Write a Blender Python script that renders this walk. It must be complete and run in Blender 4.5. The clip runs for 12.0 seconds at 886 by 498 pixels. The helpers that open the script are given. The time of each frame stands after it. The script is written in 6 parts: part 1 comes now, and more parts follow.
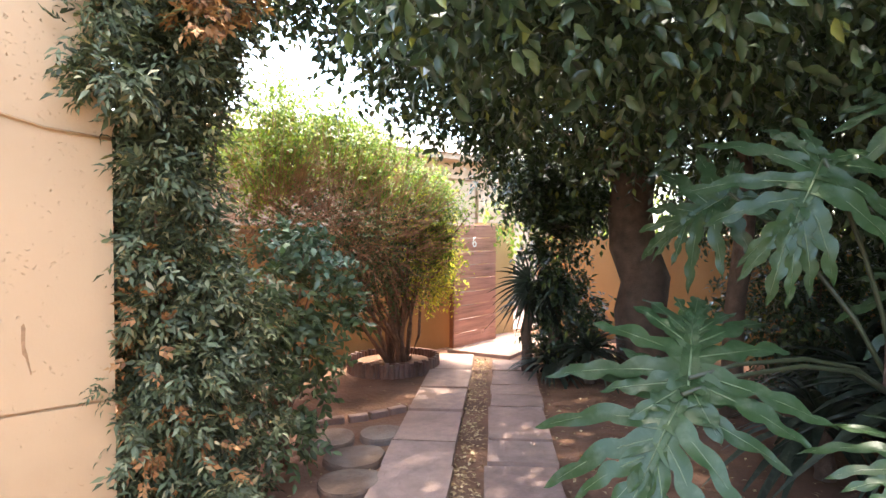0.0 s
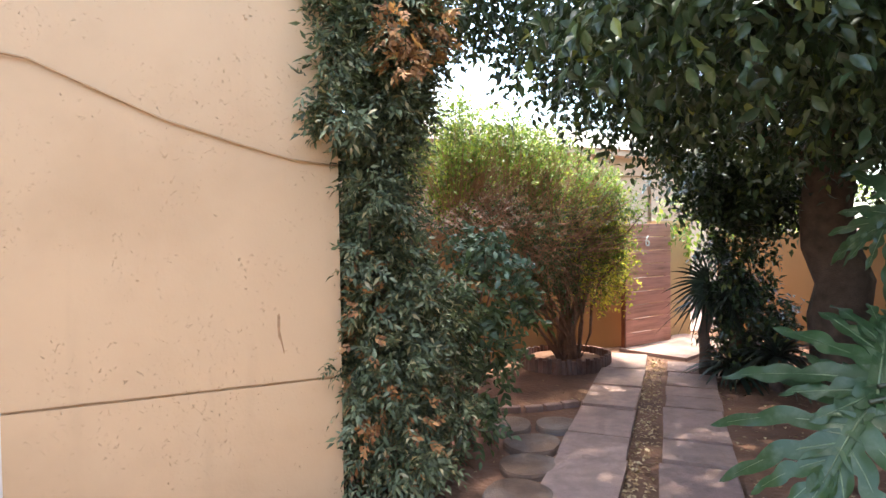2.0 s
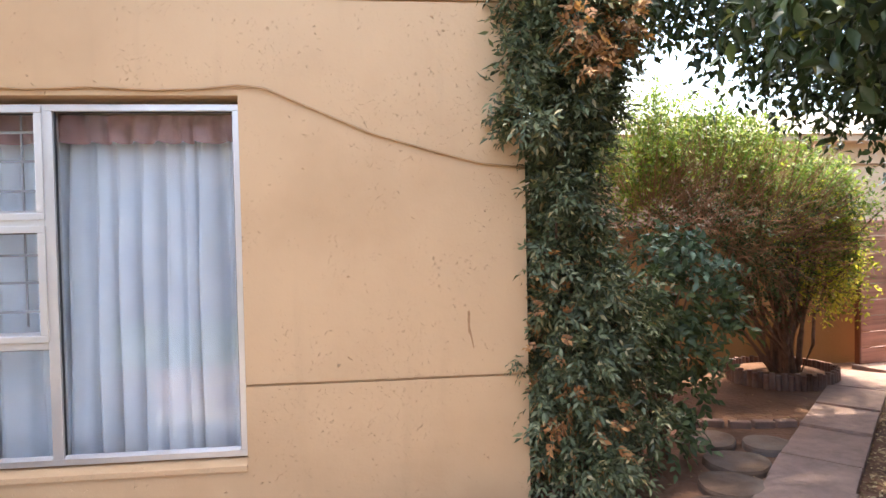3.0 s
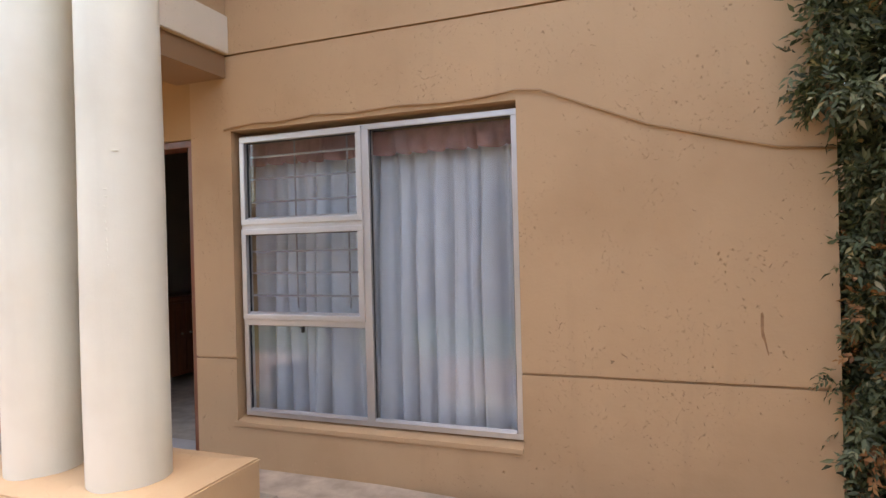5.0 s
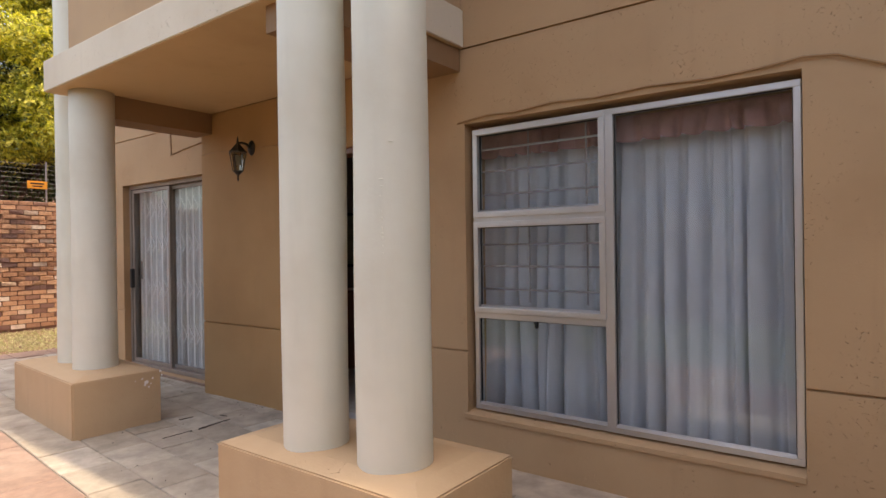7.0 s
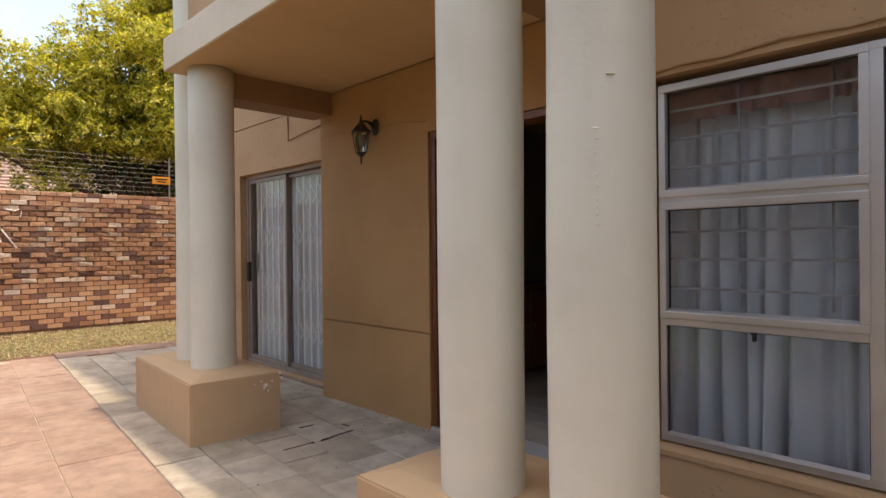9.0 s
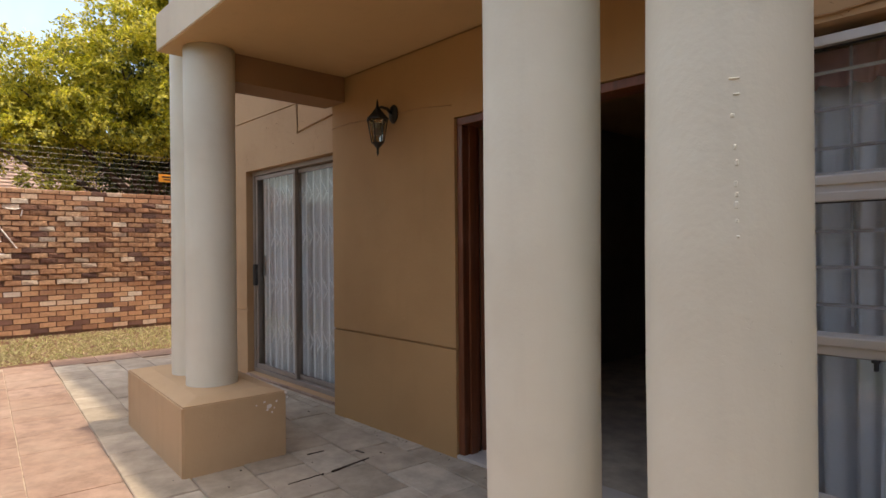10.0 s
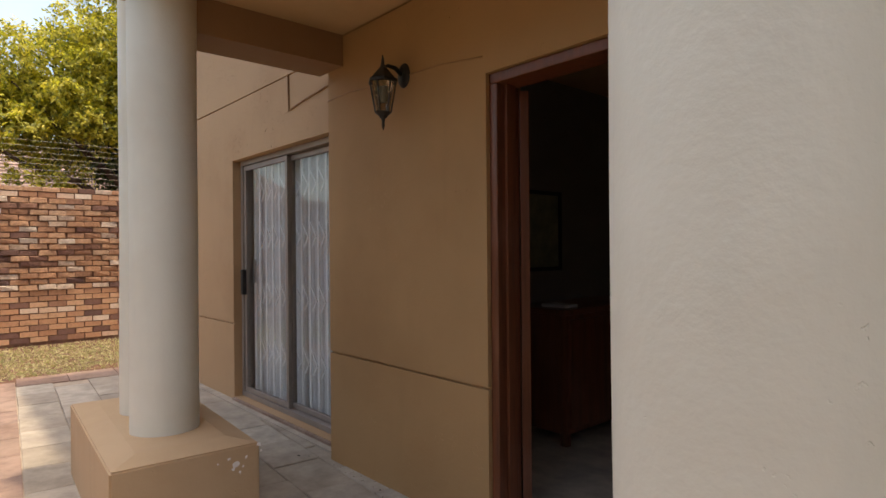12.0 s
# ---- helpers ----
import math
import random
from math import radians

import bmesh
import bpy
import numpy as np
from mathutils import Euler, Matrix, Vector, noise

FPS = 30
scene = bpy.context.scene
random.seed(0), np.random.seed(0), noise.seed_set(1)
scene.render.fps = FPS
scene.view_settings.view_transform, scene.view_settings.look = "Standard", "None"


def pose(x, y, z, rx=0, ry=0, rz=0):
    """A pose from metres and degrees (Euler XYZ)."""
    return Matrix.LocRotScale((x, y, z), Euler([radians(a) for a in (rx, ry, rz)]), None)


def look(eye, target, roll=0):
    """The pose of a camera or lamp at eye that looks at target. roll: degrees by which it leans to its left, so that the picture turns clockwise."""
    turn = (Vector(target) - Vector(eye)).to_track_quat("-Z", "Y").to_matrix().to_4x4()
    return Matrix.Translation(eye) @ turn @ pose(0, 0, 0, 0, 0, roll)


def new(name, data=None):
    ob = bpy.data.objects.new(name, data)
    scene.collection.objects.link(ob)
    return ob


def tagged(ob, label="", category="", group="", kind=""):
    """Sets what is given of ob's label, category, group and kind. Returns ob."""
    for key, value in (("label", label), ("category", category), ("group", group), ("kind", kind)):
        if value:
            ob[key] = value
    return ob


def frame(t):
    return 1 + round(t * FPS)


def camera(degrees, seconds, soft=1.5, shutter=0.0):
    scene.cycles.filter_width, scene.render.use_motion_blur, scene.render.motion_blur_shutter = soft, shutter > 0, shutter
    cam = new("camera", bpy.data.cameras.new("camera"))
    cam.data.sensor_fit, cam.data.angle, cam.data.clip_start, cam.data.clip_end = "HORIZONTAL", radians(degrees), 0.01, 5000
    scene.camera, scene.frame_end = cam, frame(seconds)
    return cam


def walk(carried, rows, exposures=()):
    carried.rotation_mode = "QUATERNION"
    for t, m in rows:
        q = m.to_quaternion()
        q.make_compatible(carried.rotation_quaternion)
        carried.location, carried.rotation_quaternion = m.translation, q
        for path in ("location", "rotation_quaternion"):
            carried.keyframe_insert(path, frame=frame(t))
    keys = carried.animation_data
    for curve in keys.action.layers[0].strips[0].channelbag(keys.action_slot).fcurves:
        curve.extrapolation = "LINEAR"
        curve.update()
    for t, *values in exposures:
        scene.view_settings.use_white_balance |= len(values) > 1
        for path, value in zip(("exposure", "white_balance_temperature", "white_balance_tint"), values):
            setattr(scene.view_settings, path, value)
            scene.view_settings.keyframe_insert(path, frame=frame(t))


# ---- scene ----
cam = camera(73.9, 12.0)
PATH = [
    (0, (0.33, -2.772, 1.372), (1.613, -1.239, 1.323), -0.0),
    (0.5, (0.277, -2.864, 1.355), (1.467, -1.257, 1.316), -0.5),
    (1, (0.217, -2.959, 1.356), (1.294, -1.274, 1.314), -0.7),
    (1.5, (0.173, -3.05, 1.394), (1.123, -1.291, 1.343), -0.5),
    (2, (0.11, -2.994, 1.425), (0.92, -1.166, 1.366), -0.7),
    (2.5, (0.121, -3.029, 1.44), (0.62, -1.093, 1.38), -0.8),
    (3, (0.12, -3.046, 1.419), (0.311, -1.055, 1.374), -1.2),
    (3.5, (0.149, -3.047, 1.412), (0.058, -1.05, 1.373), -1.4),
    (5.5, (0.056, -3.096, 1.366), (-0.805, -1.29, 1.359), -1.3),
    (6, (-0.031, -3.104, 1.373), (-1.048, -1.381, 1.361), -1.2),
    (6.5, (-0.17, -3.123, 1.37), (-1.29, -1.466, 1.357), -1.1),
    (7, (-0.313, -3.131, 1.348), (-1.512, -1.53, 1.344), -0.8),
    (7.5, (-0.468, -3.065, 1.33), (-1.739, -1.521, 1.328), -0.7),
    (7.7, (-0.519, -3.028, 1.325), (-1.833, -1.52, 1.322), -0.6),
    (9.5, (-1.284, -2.712, 1.297), (-2.736, -1.337, 1.29), -0.6),
    (10, (-1.492, -2.542, 1.315), (-2.96, -1.184, 1.309), -0.5),
    (10.5, (-1.642, -2.404, 1.319), (-3.127, -1.065, 1.315), -0.6),
    (11, (-1.865, -2.244, 1.32), (-3.358, -0.915, 1.316), -0.7),
    (11.5, (-2.048, -2.099, 1.313), (-3.549, -0.777, 1.317), -0.5),
    (12, (-2.246, -1.92, 1.319), (-3.749, -0.601, 1.32), -0.5),
]
walk(cam, [(r[0], look(*r[1:])) for r in PATH],
     exposures=[(0, 4.06, 6800, 8), (2, 3.6, 6500, 7), (3.5, 3.3, 7250, 11), (5.5, 2.44, 7850, 13), (6.5, 2.12, 8000, 13), (7.5, 1.69, 8050, 13), (9.5, 1.52, 8050, 11), (10.5, 1.4, 8150, 11), (11.5, 1.48, 8150, 11), (12, 1.48, 8100, 11)])

# ---- world and light ----
SUN_EL, SUN_AZ = radians(80), radians(55)   # high sun from behind the garden end of the house
world = bpy.data.worlds.new("world")
scene.world = world
world.use_nodes = True
wn = world.node_tree.nodes
sky = wn.new("ShaderNodeTexSky")
sky.sky_type = "NISHITA"
sky.sun_disc = False
sky.sun_elevation, sky.sun_rotation = SUN_EL, SUN_AZ
sky.dust_density = 2.5
wn["Background"].inputs["Strength"].default_value = 0.15
wl = world.node_tree.links
cloud_at, cloud, cloud_amount = wn.new("ShaderNodeTexCoord"), wn.new("ShaderNodeTexNoise"), wn.new("ShaderNodeValToRGB")
cloud.inputs["Scale"].default_value, cloud.inputs["Detail"].default_value = 3.2, 6
cloud_amount.color_ramp.elements[0].position, cloud_amount.color_ramp.elements[1].position = 0.52, 0.74
grey, veil = wn.new("ShaderNodeRGBToBW"), wn.new("ShaderNodeMix")
veil.data_type = "RGBA"
wl.new(cloud_at.outputs["Generated"], cloud.inputs["Vector"])
wl.new(cloud.outputs["Fac"], cloud_amount.inputs["Fac"])
wl.new(sky.outputs["Color"], grey.inputs["Color"])
wl.new(cloud_amount.outputs["Color"], veil.inputs[0])
wl.new(sky.outputs["Color"], veil.inputs[6])
wl.new(grey.outputs["Val"], veil.inputs[7])
wl.new(veil.outputs[2], wn["Background"].inputs["Color"])
sun_data = bpy.data.lights.new("sun", "SUN")
sun_data.energy, sun_data.angle, sun_data.color = 1.25, radians(1.5), (1.0, 0.93, 0.82)
sun = new("sun", sun_data)
sun_dir = Vector((math.sin(SUN_AZ) * math.cos(SUN_EL), math.cos(SUN_AZ) * math.cos(SUN_EL), math.sin(SUN_EL)))
sun.matrix_world = look(sun_dir * 40, (0, 0, 0))


# ---- materials ----
def material(name, rough=0.7, metal=0.0):
    m = bpy.data.materials.new(name)
    m.use_nodes = True
    b = m.node_tree.nodes["Principled BSDF"]
    b.inputs["Roughness"].default_value, b.inputs["Metallic"].default_value = rough, metal
    return m, m.node_tree.nodes, m.node_tree.links, b


def coords(nodes, links, scale=(1, 1, 1)):
    """Object-space coordinates in metres, stretched by scale."""
    tc, mp = nodes.new("ShaderNodeTexCoord"), nodes.new("ShaderNodeMapping")
    mp.inputs["Scale"].default_value = scale
    links.new(tc.outputs["Object"], mp.inputs["Vector"])
    return mp.outputs["Vector"]


def tex_noise(nodes, links, vec, scale, detail=4.0, rough=0.55):
    n = nodes.new("ShaderNodeTexNoise")
    n.inputs["Scale"].default_value, n.inputs["Detail"].default_value, n.inputs["Roughness"].default_value = scale, detail, rough
    links.new(vec, n.inputs["Vector"])
    return n.outputs["Fac"]


def ramp(nodes, links, fac, *stops):
    r = nodes.new("ShaderNodeValToRGB")
    e = r.color_ramp.elements
    while len(e) < len(stops):
        e.new(0.5)
    for el, (p, c) in zip(e, stops):
        el.position, el.color = p, (*c, 1) if len(c) == 3 else c
    links.new(fac, r.inputs["Fac"])
    return r.outputs["Color"]


def mixed(nodes, links, a, b, fac, blend="MIX"):
    m = nodes.new("ShaderNodeMix")
    m.data_type, m.blend_type = "RGBA", blend
    for sock, v in (("A", a), ("B", b)):
        s = [i for i in m.inputs if i.name == sock and i.type == "RGBA"][0]
        if isinstance(v, tuple):
            s.default_value = (*v, 1)
        else:
            links.new(v, s)
    if isinstance(fac, float):
        m.inputs[0].default_value = fac
    else:
        links.new(fac, m.inputs[0])
    return [o for o in m.outputs if o.type == "RGBA"][0]


def bumped(nodes, links, bsdf, height, dist=0.01, strength=1.0, prev=None):
    b = nodes.new("ShaderNodeBump")
    b.inputs["Distance"].default_value, b.inputs["Strength"].default_value = dist, strength
    links.new(height, b.inputs["Height"])
    if prev:
        links.new(prev, b.inputs["Normal"])
    links.new(b.outputs["Normal"], bsdf.inputs["Normal"])
    return b.outputs["Normal"]


def plaster(name, base, pits=1.0, rough=0.75, few=0.0, grain=0.003):
    """Painted plaster with torn pits, a fine float texture and soft stains."""
    m, n, l, b = material(name, rough)
    v = coords(n, l)
    big = tex_noise(n, l, v, 0.9, 5)
    fine = tex_noise(n, l, v, 60, 3)
    dark = tuple(c * f for c, f in zip(base, (0.86, 0.82, 0.78)))
    lite = tuple(min(1, c * 1.07) for c in base)
    col = ramp(n, l, big, (0.3, dark), (0.5, base), (0.72, lite))
    streak = tex_noise(n, l, coords(n, l, (5, 5, 0.5)), 1.6, 4)
    col = mixed(n, l, col, tuple(c * 0.8 for c in base), ramp(n, l, streak, (0.58, (0, 0, 0)), (0.8, (0.35, 0.35, 0.35))))
    nor = bumped(n, l, b, fine, grain, 0.4)
    wav = tex_noise(n, l, v, 3.2, 3)
    nor = bumped(n, l, b, wav, 0.02, 0.35, nor)
    if pits:
        wn_ = n.new("ShaderNodeTexNoise")
        wn_.inputs["Scale"].default_value, wn_.inputs["Detail"].default_value = 45, 3
        l.new(v, wn_.inputs["Vector"])
        sc = n.new("ShaderNodeVectorMath")
        sc.operation = "SCALE"
        sc.inputs["Scale"].default_value = 0.05
        l.new(wn_.outputs["Color"], sc.inputs[0])
        wobble = n.new("ShaderNodeVectorMath")
        l.new(v, wobble.inputs[0])
        l.new(sc.outputs[0], wobble.inputs[1])
        holes = []
        for scale, flat, turn, size, low_, seed in ((85, (0.5, 0.5, 1.0), 0.5, 0.16, 0.46, 1.7), (58, (0.45, 0.45, 1.1), -0.4, 0.14, 0.49, 5.1), (36, (0.45, 0.45, 1.0), 0.3, 0.11, 0.51, 9.3)):
            st = n.new("ShaderNodeMapping")
            st.inputs["Scale"].default_value = flat
            st.inputs["Rotation"].default_value = (0, turn, 0)
            st.inputs["Location"].default_value = (seed, seed * 2, seed * 3)
            l.new(wobble.outputs[0], st.inputs["Vector"])
            vor = n.new("ShaderNodeTexVoronoi")
            vor.inputs["Scale"].default_value = scale
            l.new(st.outputs["Vector"], vor.inputs["Vector"])
            pit = ramp(n, l, vor.outputs["Distance"], (size * 0.5, (1, 1, 1)), (size * 1.25, (0, 0, 0)))
            where = n.new("ShaderNodeMapping")
            where.inputs["Location"].default_value = (seed * 1.3, 0, seed)
            l.new(v, where.inputs["Vector"])
            keep = ramp(n, l, tex_noise(n, l, where.outputs["Vector"], 2.3, 4, 0.7), (low_ + few, (0, 0, 0)), (low_ + 0.12 + few, (1, 1, 1)))
            pick = n.new("ShaderNodeSeparateColor")
            l.new(vor.outputs["Color"], pick.inputs[0])
            some = ramp(n, l, pick.outputs[0], (0.35, (0, 0, 0)), (0.6, (1, 1, 1)))
            pit = mixed(n, l, (0.0, 0.0, 0.0), pit, keep)
            holes.append(mixed(n, l, (0.0, 0.0, 0.0), pit, some))
        hole = mixed(n, l, mixed(n, l, holes[0], holes[1], 1.0, "LIGHTEN"), holes[2], 1.0, "LIGHTEN")
        inv = n.new("ShaderNodeInvert")
        l.new(hole, inv.inputs["Color"])
        bumped(n, l, b, inv.outputs["Color"], 0.018 * pits, 1.0, nor)
        col = mixed(n, l, col, tuple(c * 0.95 for c in base), hole)
    l.new(col, b.inputs["Base Color"])
    return m


def simple(name, base, rough=0.6, metal=0.0, vary=0.15, scale=8.0, bump=0.002):
    m, n, l, b = material(name, rough, metal)
    v = coords(n, l)
    f = tex_noise(n, l, v, scale, 5)
    col = ramp(n, l, f, (0.3, tuple(c * (1 - vary) for c in base)), (0.7, tuple(min(1, c * (1 + vary)) for c in base)))
    l.new(col, b.inputs["Base Color"])
    if bump:
        bumped(n, l, b, tex_noise(n, l, v, scale * 9, 3), bump, 0.6)
    return m


def varied(name, stops, rough=0.8, scale=14.0, bump=0.003, stain=(0.5, 0.5, 0.5), stain_amount=0.3):
    """A material whose colour differs from piece to piece, with stains over all of them."""
    m, n, l, b = material(name, rough)
    v = coords(n, l)
    oi = n.new("ShaderNodeObjectInfo")
    col = ramp(n, l, oi.outputs["Random"], *stops)
    geo = n.new("ShaderNodeNewGeometry")
    f = tex_noise(n, l, geo.outputs["Position"], scale, 5, 0.65)
    col = mixed(n, l, col, mixed(n, l, col, (0.5, 0.5, 0.5), 1.0, "MULTIPLY"), ramp(n, l, f, (0.35, (0.7, 0.7, 0.7)), (0.65, (0, 0, 0))))
    g = tex_noise(n, l, geo.outputs["Position"], 1.3, 5, 0.6)
    col = mixed(n, l, col, stain, ramp(n, l, g, (0.45, (0, 0, 0)), (0.75, (stain_amount,) * 3)))
    l.new(col, b.inputs["Base Color"])
    bumped(n, l, b, tex_noise(n, l, geo.outputs["Position"], scale * 8, 4), bump, 0.8)
    return m


def foliage(name, stops, rough=0.4, through_light=0.25, gloss=0.5):
    """Leaves: colour differs from leaf to leaf, glossy skin, some light passes through."""
    m, n, l, b = material(name, rough)
    b.inputs["Specular IOR Level"].default_value = gloss
    geo = n.new("ShaderNodeNewGeometry")
    col = ramp(n, l, geo.outputs["Random Per Island"], *stops)
    v = coords(n, l)
    col = mixed(n, l, col, (0.6, 0.62, 0.55), ramp(n, l, tex_noise(n, l, v, 25, 3), (0.5, (0, 0, 0)), (0.8, (0.07, 0.07, 0.07))))
    l.new(col, b.inputs["Base Color"])
    tr = n.new("ShaderNodeBsdfTranslucent")
    l.new(mixed(n, l, col, (1.0, 1.25, 0.5), 0.6, "MULTIPLY"), tr.inputs["Color"])
    mx = n.new("ShaderNodeMixShader")
    mx.inputs[0].default_value = through_light
    l.new(b.outputs[0], mx.inputs[1])
    l.new(tr.outputs[0], mx.inputs[2])
    l.new(mx.outputs[0], n["Material Output"].inputs["Surface"])
    return m


def wood(name, base, rough=0.45, axis=2):
    m, n, l, b = material(name, rough)
    s = [14.0, 14.0, 14.0]
    s[axis] = 0.9
    v = coords(n, l, tuple(s))
    f = tex_noise(n, l, v, 2.2, 6, 0.6)
    col = ramp(n, l, f, (0.28, tuple(c * 0.55 for c in base)), (0.5, base), (0.75, tuple(min(1, c * 1.3) for c in base)))
    w = tex_noise(n, l, coords(n, l), 2.5, 5)
    col = mixed(n, l, col, tuple(min(1, c * 1.25 + 0.06) for c in base), ramp(n, l, w, (0.5, (0, 0, 0)), (0.8, (0.55, 0.55, 0.55))))
    l.new(col, b.inputs["Base Color"])
    bumped(n, l, b, f, 0.003, 0.5)
    return m


def glass(name, rough=0.0, ior=1.45):
    m, n, l, b = material(name, rough)
    b.inputs["Transmission Weight"].default_value = 1.0
    b.inputs["IOR"].default_value = ior
    b.inputs["Base Color"].default_value = (0.93, 0.96, 0.97, 1)
    return m


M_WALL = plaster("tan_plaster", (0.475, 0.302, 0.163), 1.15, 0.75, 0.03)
# same wall paint, with the porch shade put into a deeper base colour
M_PORCHWALL_SHADED = plaster("shaded_porch_plaster", (0.41, 0.242, 0.107), 0.6, 0.75, 0.1)
M_SMOOTH = plaster("smooth_tan_plaster", (0.47, 0.3, 0.15), 0.0)
M_SOFFIT = plaster("soffit_paint", (0.53, 0.36, 0.19), 0.0)
M_PLINTH = plaster("plinth_plaster", (0.53, 0.365, 0.215), 0.7, 0.8, 0.08)
M_CREAM = plaster("cream_paint", (0.7, 0.68, 0.58), 0.1, 0.6, 0.16, 0.0024)
M_FASCIA = plaster("fascia_plaster", (0.7, 0.61, 0.48), 0.6)
M_ORANGE = plaster("orange_plaster", (0.36, 0.19, 0.07), 0.5)
# dull colour for the unseen added walls, so that they bounce little light
M_DRAB = plaster("drab_brown_plaster", (0.24, 0.15, 0.08), 0.0)
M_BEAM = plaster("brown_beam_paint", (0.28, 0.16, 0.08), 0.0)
M_BRONZE = simple("bronze_aluminium", (0.26, 0.215, 0.185), 0.45, 0.0, 0.1, 6, 0.0005)
M_ALU = simple("white_aluminium", (0.47, 0.44, 0.415), 0.4, 0.0, 0.1, 5, 0.0005)
M_ANOD = simple("anodised_aluminium", (0.6, 0.575, 0.56), 0.38, 0.7, 0.06, 5, 0.0004)
M_DARKALU = simple("grey_aluminium", (0.26, 0.235, 0.21), 0.45, 0.0, 0.1, 6, 0.0005)
M_BLACK = simple("black_rubber", (0.015, 0.015, 0.015), 0.5, 0.0, 0.2)
M_GLASS = glass("window_glass")
M_DOORGLASS = glass("door_glass", 0.0, 1.2)
M_GATEWOOD = wood("gate_wood", (0.42, 0.2, 0.145), 0.6, 0)
M_DOORWOOD = wood("door_wood", (0.16, 0.05, 0.022), 0.35)
M_PAVER = varied("grey_paver", [(0.0, (0.4, 0.335, 0.26)), (0.5, (0.47, 0.4, 0.32)), (1.0, (0.55, 0.48, 0.39))], 0.85, 5, 0.004, (0.3, 0.23, 0.17), 0.5)
M_TILE = varied("pink_tile", [(0.0, (0.31, 0.195, 0.145)), (0.5, (0.345, 0.225, 0.17)), (1.0, (0.385, 0.26, 0.205))], 0.8, 7, 0.003, (0.48, 0.37, 0.29), 0.4)
M_SLAB = varied("concrete_slab", [(0.0, (0.27, 0.17, 0.14)), (1.0, (0.335, 0.22, 0.18))], 0.85, 7, 0.005, (0.22, 0.15, 0.12), 0.5)
M_STONE = varied("stepping_stone", [(0.0, (0.11, 0.062, 0.04)), (1.0, (0.155, 0.092, 0.06))], 0.9, 10, 0.006)
BRICK_COLOURS = [(0.0, (0.15, 0.08, 0.065)), (0.12, (0.28, 0.14, 0.1)), (0.22, (0.47, 0.235, 0.13)), (0.5, (0.62, 0.33, 0.18)), (0.85, (0.7, 0.42, 0.25)), (1.0, (0.83, 0.69, 0.55))]
M_BRICK = varied("red_brick", BRICK_COLOURS, 0.85, 18, 0.012, (0.16, 0.075, 0.05), 0.35)
# mortar darkened to carry the shadow of deeply raked joints
M_MORTAR = simple("shaded_mortar", (0.2, 0.11, 0.07), 0.9, 0, 0.25, 12, 0.004)
M_SAND = simple("joint_sand", (0.42, 0.33, 0.25), 0.95, 0, 0.3, 6, 0.004)
# dark green for the unseen lawn, kept low so that little light bounces
M_LAWN = simple("dark_unseen_lawn", (0.06, 0.08, 0.03), 0.95, 0, 0.35, 5, 0.02)
M_SOIL = simple("red_soil", (0.135, 0.064, 0.036), 0.95, 0, 0.35, 3, 0.02)
M_IRON = simple("black_iron", (0.03, 0.028, 0.026), 0.45, 0.4, 0.3, 20, 0.001)


# ---- builders ----
def part(name, bm, mat, parent=None, label="", smooth=False):
    me = bpy.data.meshes.new(name)
    bm.to_mesh(me)
    bm.free()
    if smooth:
        me.polygons.foreach_set("use_smooth", [True] * len(me.polygons))
    me.materials.append(mat)
    ob = new(name, me)
    ob.parent = parent
    if label:
        ob["label"] = label
    return ob


def thing(name, label, category, x=0, y=0, z=0, rz=0, group="", kind=""):
    ob = new(name)
    ob.empty_display_size = 0.1
    ob.matrix_basis = pose(x, y, z, 0, 0, rz)
    return tagged(ob, label, category, group, kind)


def add_box(bm, x0, y0, z0, x1, y1, z1, bevel=0.0):
    r = bmesh.ops.create_cube(bm, size=1)
    vs = r["verts"]
    bmesh.ops.scale(bm, vec=(x1 - x0, y1 - y0, z1 - z0), verts=vs)
    bmesh.ops.translate(bm, vec=((x0 + x1) / 2, (y0 + y1) / 2, (z0 + z1) / 2), verts=vs)
    if bevel:
        es = list({e for v in vs for e in v.link_edges})
        bmesh.ops.bevel(bm, geom=es, offset=bevel, segments=2, profile=0.6, affect="EDGES")
    return bm


def box(x0, y0, z0, x1, y1, z1, bevel=0.0):
    return add_box(bmesh.new(), x0, y0, z0, x1, y1, z1, bevel)


def boxes(*rows, bevel=0.0):
    bm = bmesh.new()
    for r in rows:
        add_box(bm, *r, bevel)
    return bm


def add_cyl(bm, x, y, z0, z1, r0, r1=None, seg=24):
    r1 = r0 if r1 is None else r1
    r = bmesh.ops.create_cone(bm, cap_ends=True, segments=seg, radius1=r0, radius2=r1, depth=z1 - z0)
    bmesh.ops.translate(bm, vec=(x, y, (z0 + z1) / 2), verts=r["verts"])
    return bm


def add_tube(bm, pts, radii, seg=8):
    """A tube through points, with a radius at each."""
    rings = []
    pts = [Vector(p) for p in pts]
    for i, p in enumerate(pts):
        d = (pts[min(i + 1, len(pts) - 1)] - pts[max(i - 1, 0)]).normalized()
        a = d.orthogonal().normalized() if abs(d.z) > 0.95 else d.cross(Vector((0, 0, 1))).normalized()
        b = d.cross(a)
        r = radii[i] if isinstance(radii, (list, tuple)) else radii
        rings.append([bm.verts.new(p + a * math.cos(k * math.tau / seg) * r + b * math.sin(k * math.tau / seg) * r) for k in range(seg)])
    for r0, r1 in zip(rings, rings[1:]):
        for k in range(seg):
            bm.faces.new((r0[k], r0[(k + 1) % seg], r1[(k + 1) % seg], r1[k]))
    bm.faces.new(rings[0][::-1])
    bm.faces.new(rings[-1])
    return bm


